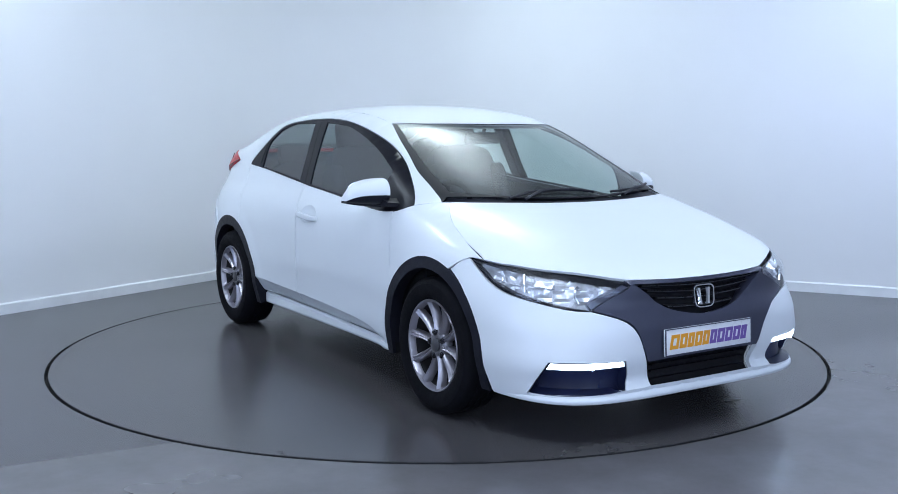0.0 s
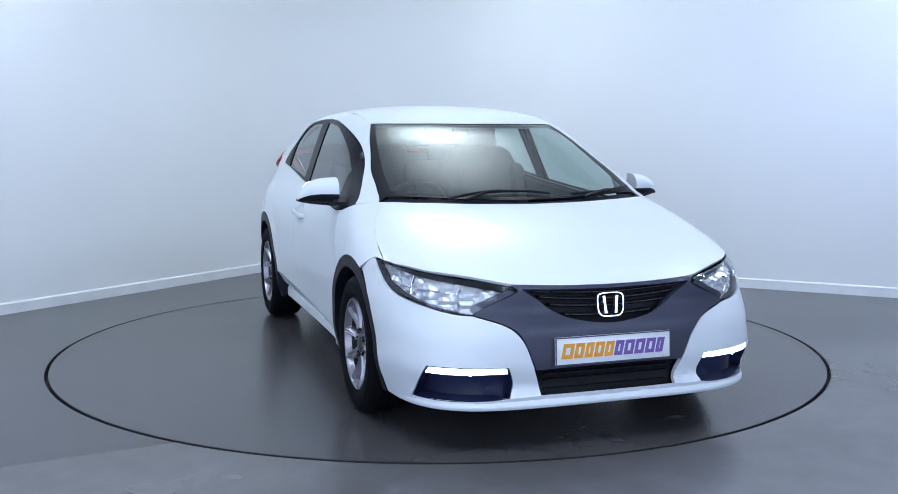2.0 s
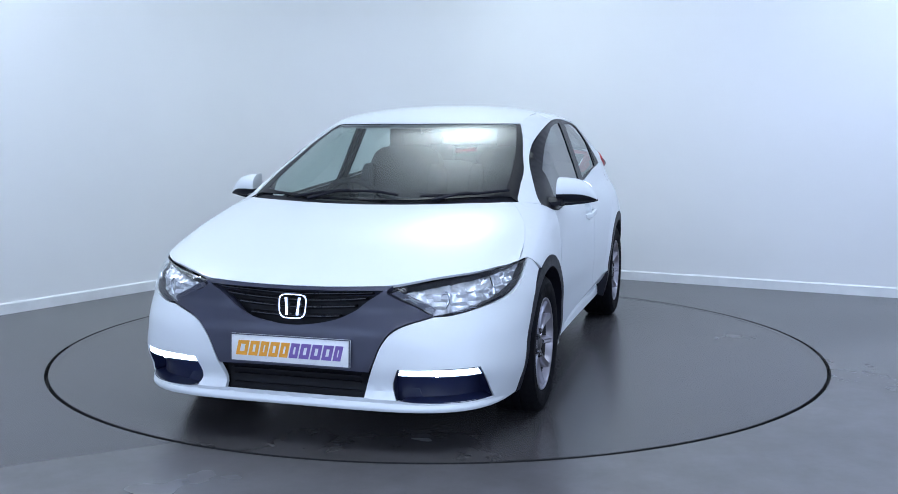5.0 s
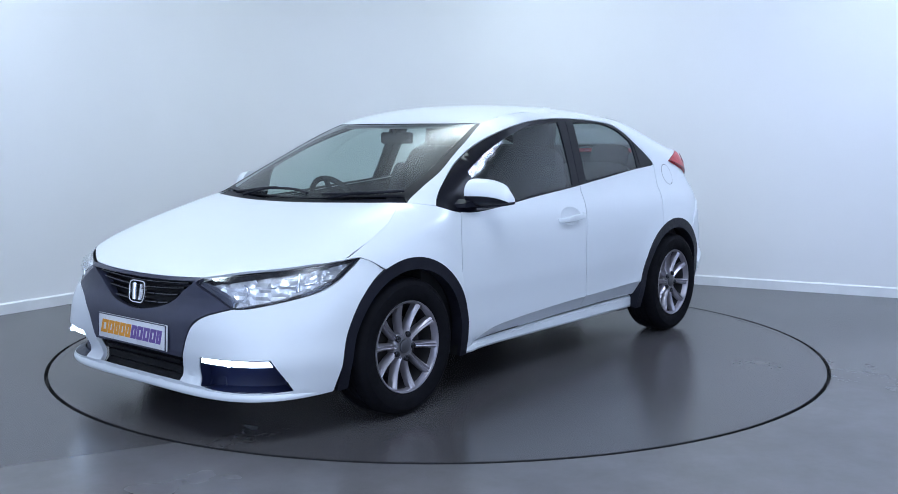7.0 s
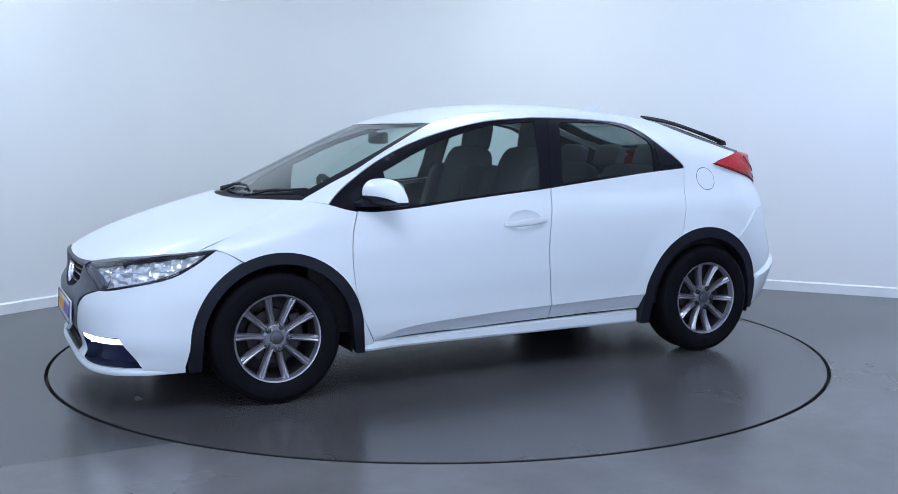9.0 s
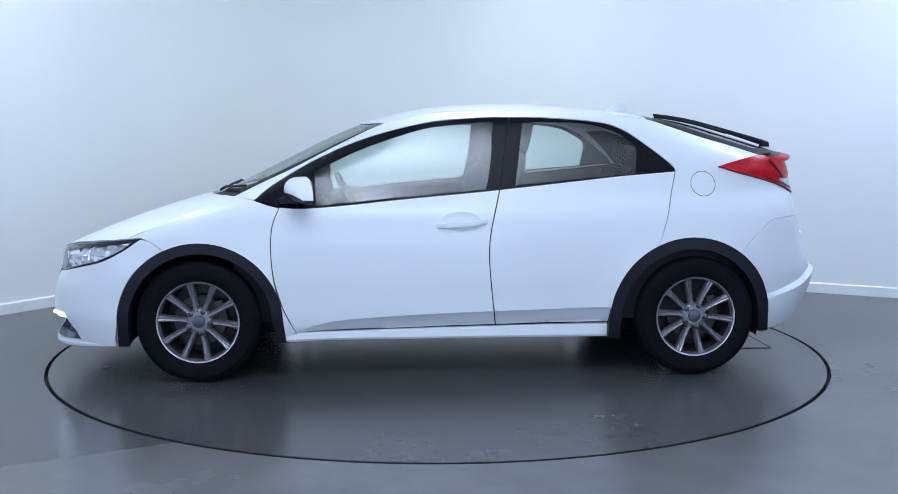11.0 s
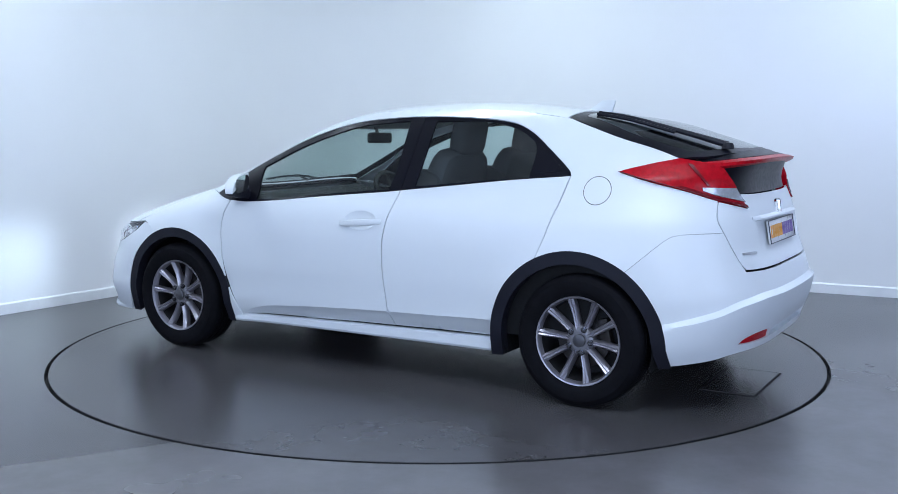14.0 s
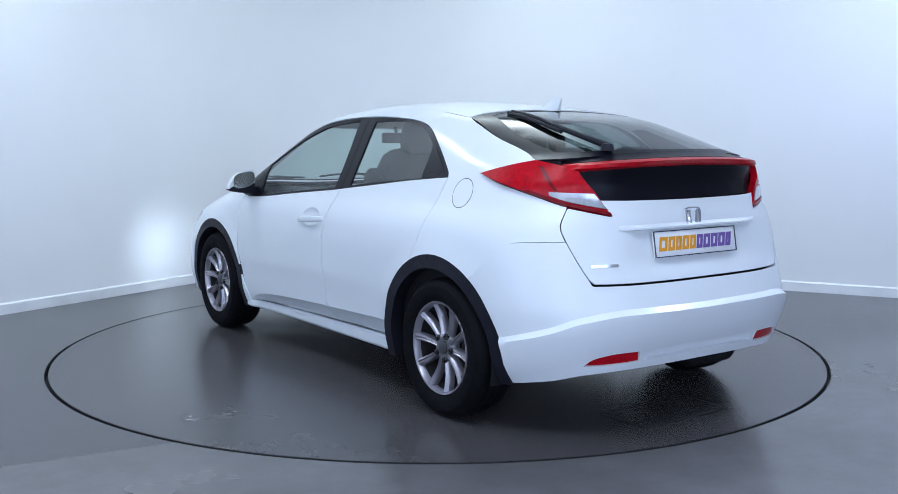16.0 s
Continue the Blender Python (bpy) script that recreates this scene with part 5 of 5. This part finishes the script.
bodywork()
front_end()
rear_end()
mirrors()
def wheel(x, sg):
    """Tyre, ten-spoke alloy rim, brake disc and five nuts; outer face at +y."""
    w = new("wheel")
    w.parent = car
    w.matrix_basis = pose(x, sg * 0.775, 0.316, 0, 12 if sg > 0 else 47, 0 if sg > 0 else 180)
    w["label"] = "silver ten-spoke alloy wheel with black tyre"
    prof = [(0.206, -0.095), (0.235, -0.104), (0.275, -0.107), (0.300, -0.100), (0.311, -0.085), (0.316, -0.06), (0.316, -0.042), (0.311, -0.040), (0.311, -0.035), (0.316, -0.033),
            (0.316, -0.004), (0.311, -0.002), (0.311, 0.002), (0.316, 0.004), (0.316, 0.033), (0.311, 0.035), (0.311, 0.040), (0.316, 0.042), (0.316, 0.06), (0.311, 0.085), (0.300, 0.098),
            (0.285, 0.104), (0.283, 0.1065), (0.270, 0.108), (0.245, 0.107), (0.225, 0.101), (0.212, 0.094), (0.206, 0.085)]
    part("tyre", lathe_bm(prof, 72), RUBBER, w, "black rubber tyre")
    rim = part("rim", lathe_bm([(0.206, 0.078), (0.2125, 0.094), (0.2105, 0.099), (0.204, 0.097), (0.199, 0.086), (0.195, 0.066)], 72), ALLOY, w, "silver alloy rim")
    part("barrel", lathe_bm([(0.195, 0.066), (0.187, 0.0), (0.184, -0.085), (0.05, -0.07), (0.0, -0.07)], 48), BARREL, w, "inner barrel of the rim, shade put into its dark colour")
    part("brake_disc", lathe_bm([(0.06, 0.012), (0.062, 0.018), (0.132, 0.018), (0.135, 0.010), (0.135, -0.006), (0.06, -0.006)], 48), BRAKE, w, "worn brake disc")
    part("caliper", box_bm(0.055, 0.05, 0.13, 0.012, at=(-0.115, 0.012, 0.02)), BRAKE, w, "brake caliper")
    bm = bmesh.new()
    rows = []
    for k in range(9):
        t = k / 8
        r = 0.046 + 0.154 * t
        hw = 0.0095 + 0.0075 * t + 0.004 * (1 - t) ** 3
        y = 0.070 + 0.022 * t - 0.010 * math.sin(math.pi * t)
        d = 0.034
        rows.append([(-hw * 1.15, y - d, r), (-hw, y - 0.006, r), (-hw * 0.45, y + 0.003, r), (0.0, y - 0.003, r), (hw * 0.45, y + 0.003, r), (hw, y - 0.006, r), (hw * 1.15, y - d, r)])
    me = mesh_of(loft_bm(rows, close=True, cap=True), "spoke", ALLOY)
    for k in range(10):
        sp = new("spoke", me)
        sp.parent = rim
        sp.matrix_basis = Matrix.Rotation(2 * math.pi * k / 10, 4, "Y")
    part("hub", lathe_bm([(0.072, 0.03), (0.070, 0.058), (0.062, 0.068), (0.044, 0.074), (0.034, 0.072), (0.0, 0.072)], 32), ALLOYCAP, rim)
    part("hub_cap", lathe_bm([(0.032, 0.072), (0.031, 0.079), (0.027, 0.081), (0.0, 0.082)], 24), ALLOYDARK, rim, "dark grey centre cap")
    nut = mesh_of(lathe_bm([(0.0145, 0.062), (0.0145, 0.0765), (0.0105, 0.0775), (0.0095, 0.083), (0.0, 0.084)], 12), "nut", NUT)
    for k in range(5):
        a = 2 * math.pi * (k + 0.5) / 5
        n = new("wheel_nut", nut)
        n.parent = rim
        n.matrix_basis = Matrix.Translation((0.057 * math.sin(a), 0.0, 0.057 * math.cos(a)))
    return w


ALLOYCAP = paint("centre_cap_grey", (0.20, 0.195, 0.21), 0.4, metal=0.6)
# near black: the shade between the spokes is put into this colour
BARREL = paint("shaded_barrel_alloy", (0.028, 0.027, 0.029), 0.5, metal=0.4, var=0.3)
NUT = paint("dark_chrome_nut", (0.10, 0.10, 0.11), 0.2, metal=0.9)
for wx in (1.2975, -1.2975):
    for ws in (1, -1):
        wheel(wx, ws)


def liners():
    for cx in (FA, RA):
        for sg in (1, -1):
            rows = []
            for k in range(25):
                a = radians(-15 + 210 * k / 24)
                c, s = math.cos(a), math.sin(a)
                rows.append([(cx + 0.378 * c, sg * 0.845, 0.305 + 0.378 * s), (cx + 0.385 * c, sg * 0.80, 0.305 + 0.385 * s), (cx + 0.385 * c, sg * 0.56, 0.305 + 0.385 * s), (cx + 0.05 * c, sg * 0.555, 0.305 + 0.05 * s)])
            part("wheel_well", loft_bm(rows), INTERIOR, car)


def cabin():
    # tub below the belt, firewall and floor
    rows = []
    for z in (0.30, 0.45, 0.6, 0.75, 0.86):
        ring = []
        h = HALF(z) - 0.055
        for x, k in ((1.12, 0.96), (0.9, 0.985), (0.5, 1), (0, 1), (-0.5, 1), (-1.0, 1), (-1.35, 0.98), (-1.75, 0.88), (-1.84, 0.7)):
            ring.append((x, h * k, z))
        ring += [(q[0], -q[1], q[2]) for q in ring[::-1]]
        rows.append(ring)
    part("cabin_tub", loft_bm(rows, close=True, cap=False), INTERIOR, car)
    part("cabin_floor", box_bm(2.9, 1.5, 0.03, at=(-0.35, 0, 0.315)), INTERIOR, car)
    for sg in (1, -1):
        # door cards rise to the window sills
        c = []
        for k in range(14):
            t = k / 13
            x = 1.0 - 2.2 * t
            zb = float(np.interp(x, [-1.2, -0.65, -0.25, 0.25, 0.55, 0.76, 1.0], [1.075, 1.022, 0.980, 0.936, 0.905, 0.893, 0.905]))
            yb = cast_body("L", x, zb)[0].y - 0.016
            c.append([(x, sg * yb, zb - 0.002), (x, sg * (yb - 0.03), zb), (x, sg * (yb - 0.05), zb - 0.02), (x, sg * (HALF(0.75) - 0.055), 0.76), (x, sg * (HALF(0.75) - 0.03), 0.76)])
        part("door_card", loft_bm(c, close=True, cap=True), INTERIOR, car)
    # underbody, engine bay block
    bm = box_bm(3.2, 1.08, 0.16, 0.03, at=(0.18, 0, 0.265))
    box_bm(1.6, 1.56, 0.12, 0.03, at=(0.0, 0, 0.26), bm=bm)
    box_bm(0.55, 1.05, 0.30, 0.05, at=(1.62, 0, 0.40), bm=bm)
    box_bm(0.30, 1.30, 0.30, 0.05, at=(-1.85, 0, 0.49), bm=bm)
    part("underbody", bm, INTERIOR, car)
    part("silencer", tube_bm([(-1.80, -0.15, 0.27), (-1.80, -0.2, 0.265), (-1.80, -0.45, 0.265), (-1.80, -0.5, 0.27)], [0.04, 0.085, 0.085, 0.04], 14), INTERIOR, car)
    # dashboard
    rows = []
    for k in range(17):
        y = -0.70 + 1.40 * k / 16
        e = 0.04 * (abs(y) / 0.7) ** 3
        hump = 0.035 * math.exp(-((y + 0.36) / 0.16) ** 2)
        rows.append([(1.22 - e * 4, y, 0.90), (1.06 - e, y, 0.925 - e), (0.86, y, 0.915 + hump - e), (0.72, y, 0.875 + hump - e), (0.69, y, 0.82), (0.74, y, 0.66), (0.86, y, 0.50), (1.2 - e * 4, y, 0.5)])
    dash = part("dashboard", loft_bm(rows, close=True, cap=True), INTERIOR, car, "dark dashboard")
    for y0 in (-0.36, 0.0):
        part("display", box_bm(0.02, 0.22, 0.07, 0.01, at=(0.735, y0, 0.875 if y0 else 0.80)), GLOSSBLACK, dash)
    # steering wheel on the car's right
    sw = part("steering_wheel", tube_bm([(0.185 * math.cos(2 * math.pi * k / 32), 0.185 * math.sin(2 * math.pi * k / 32), 0) for k in range(33)], 0.016, 10), INTERIOR, car, "black steering wheel",
              m=pose(0.55, -0.36, 0.86, 0, -62, 0))
    bm = box_bm(0.10, 0.13, 0.05, 0.02)
    box_bm(0.34, 0.03, 0.02, 0.005, bm=bm)
    box_bm(0.03, 0.34, 0.02, 0.005, bm=bm)
    part("hub", bm, INTERIOR, sw)
    # inner mirror
    p, n = cast_body("T", 0.47, 0.0)
    im = part("rear_view_mirror", box_bm(0.035, 0.23, 0.065, 0.014, at=(0.42, 0, p.z - 0.085), segs=3), INTERIOR, car)
    part("stalk", tube_bm([(0.45, 0, p.z - 0.02), (0.425, 0, p.z - 0.08)], 0.01, 8), INTERIOR, im)
    for sy in (0.36, -0.36):
        seat(-0.09, sy, 0.50, 1.0)
    rear_bench()


def cushion(w, d, h, at, rx=0, ry=0, puff=0.04, mat=None, parent=None, name="cushion"):
    bm = bmesh.new()
    bmesh.ops.create_cube(bm, size=1)
    bmesh.ops.subdivide_edges(bm, edges=bm.edges, cuts=6, use_grid_fill=True)
    for v in bm.verts:
        c = v.co
        n = Vector((2 * c.x, 2 * c.y, 2 * c.z))
        p = 5.0
        k = (abs(n.x) ** p + abs(n.y) ** p + abs(n.z) ** p) ** (1 / p)
        n = n / max(k, 1e-6) * max(abs(n.x), abs(n.y), abs(n.z))
        v.co = Vector((n.x * d / 2, n.y * w / 2, n.z * h / 2))
    return part(name, bm, mat or SEATCLOTH, parent, m=pose(*at, rx, ry, 0))


def seat(x, y, w, s):
    t = new("front_seat")
    t.parent = car
    t.matrix_basis = pose(x, y, 0.0)
    t["label"] = "charcoal cloth front seat"
    cushion(w, 0.52, 0.16, (0.12, 0, 0.58), ry=-8, parent=t, name="seat_cushion")
    cushion(w * 0.98, 0.15, 0.66, (-0.20, 0, 0.88), ry=-18, parent=t, name="backrest")
    for k in (1, -1):
        cushion(0.09, 0.20, 0.50, (-0.15, k * w * 0.45, 0.84), ry=-18, parent=t, name="side_bolster")
    cushion(0.27, 0.10, 0.20, (-0.335, 0, 1.265), ry=-12, parent=t, name="headrest")
    for k in (0.06, -0.06):
        part("headrest_post", tube_bm([(-0.29, k, 1.13), (-0.325, k, 1.24)], 0.007, 8), CHROME, t)


def rear_bench():
    t = new("rear_seat")
    t.parent = car
    t["label"] = "charcoal cloth rear bench seat"
    cushion(1.30, 0.52, 0.16, (-0.72, 0, 0.58), ry=-6, parent=t, name="seat_cushion")
    for y, w in ((0.34, 0.62), (-0.36, 0.58)):
        cushion(w, 0.14, 0.56, (-1.08, y, 0.82), ry=-22, parent=t, name="backrest")
    for y in (0.42, 0.0, -0.42):
        cushion(0.26, 0.09, 0.15, (-1.215, y, 1.13), ry=-16, parent=t, name="headrest")
    part("parcel_shelf", box_bm(0.52, 1.18, 0.02, 0.006, at=(-1.50, 0, 0.98)), INTERIOR, t)


liners()
cabin()


# ---------------------------------------------------------------- what moves
def motions():
    rows_car, rows_disc = [], []
    for t, deg in TURN:
        a = radians(deg)
        x = math.cos(a) * CAR_OFF[0] - math.sin(a) * CAR_OFF[1]
        y = math.sin(a) * CAR_OFF[0] + math.cos(a) * CAR_OFF[1]
        rows_car.append((t, pose(x, y, 0.0, 0, 0, deg)))
        rows_disc.append((t, pose(0, 0, 0, 0, 0, deg)))
    walk(car, rows_car)
    walk(turntable_ob, rows_disc)


motions()
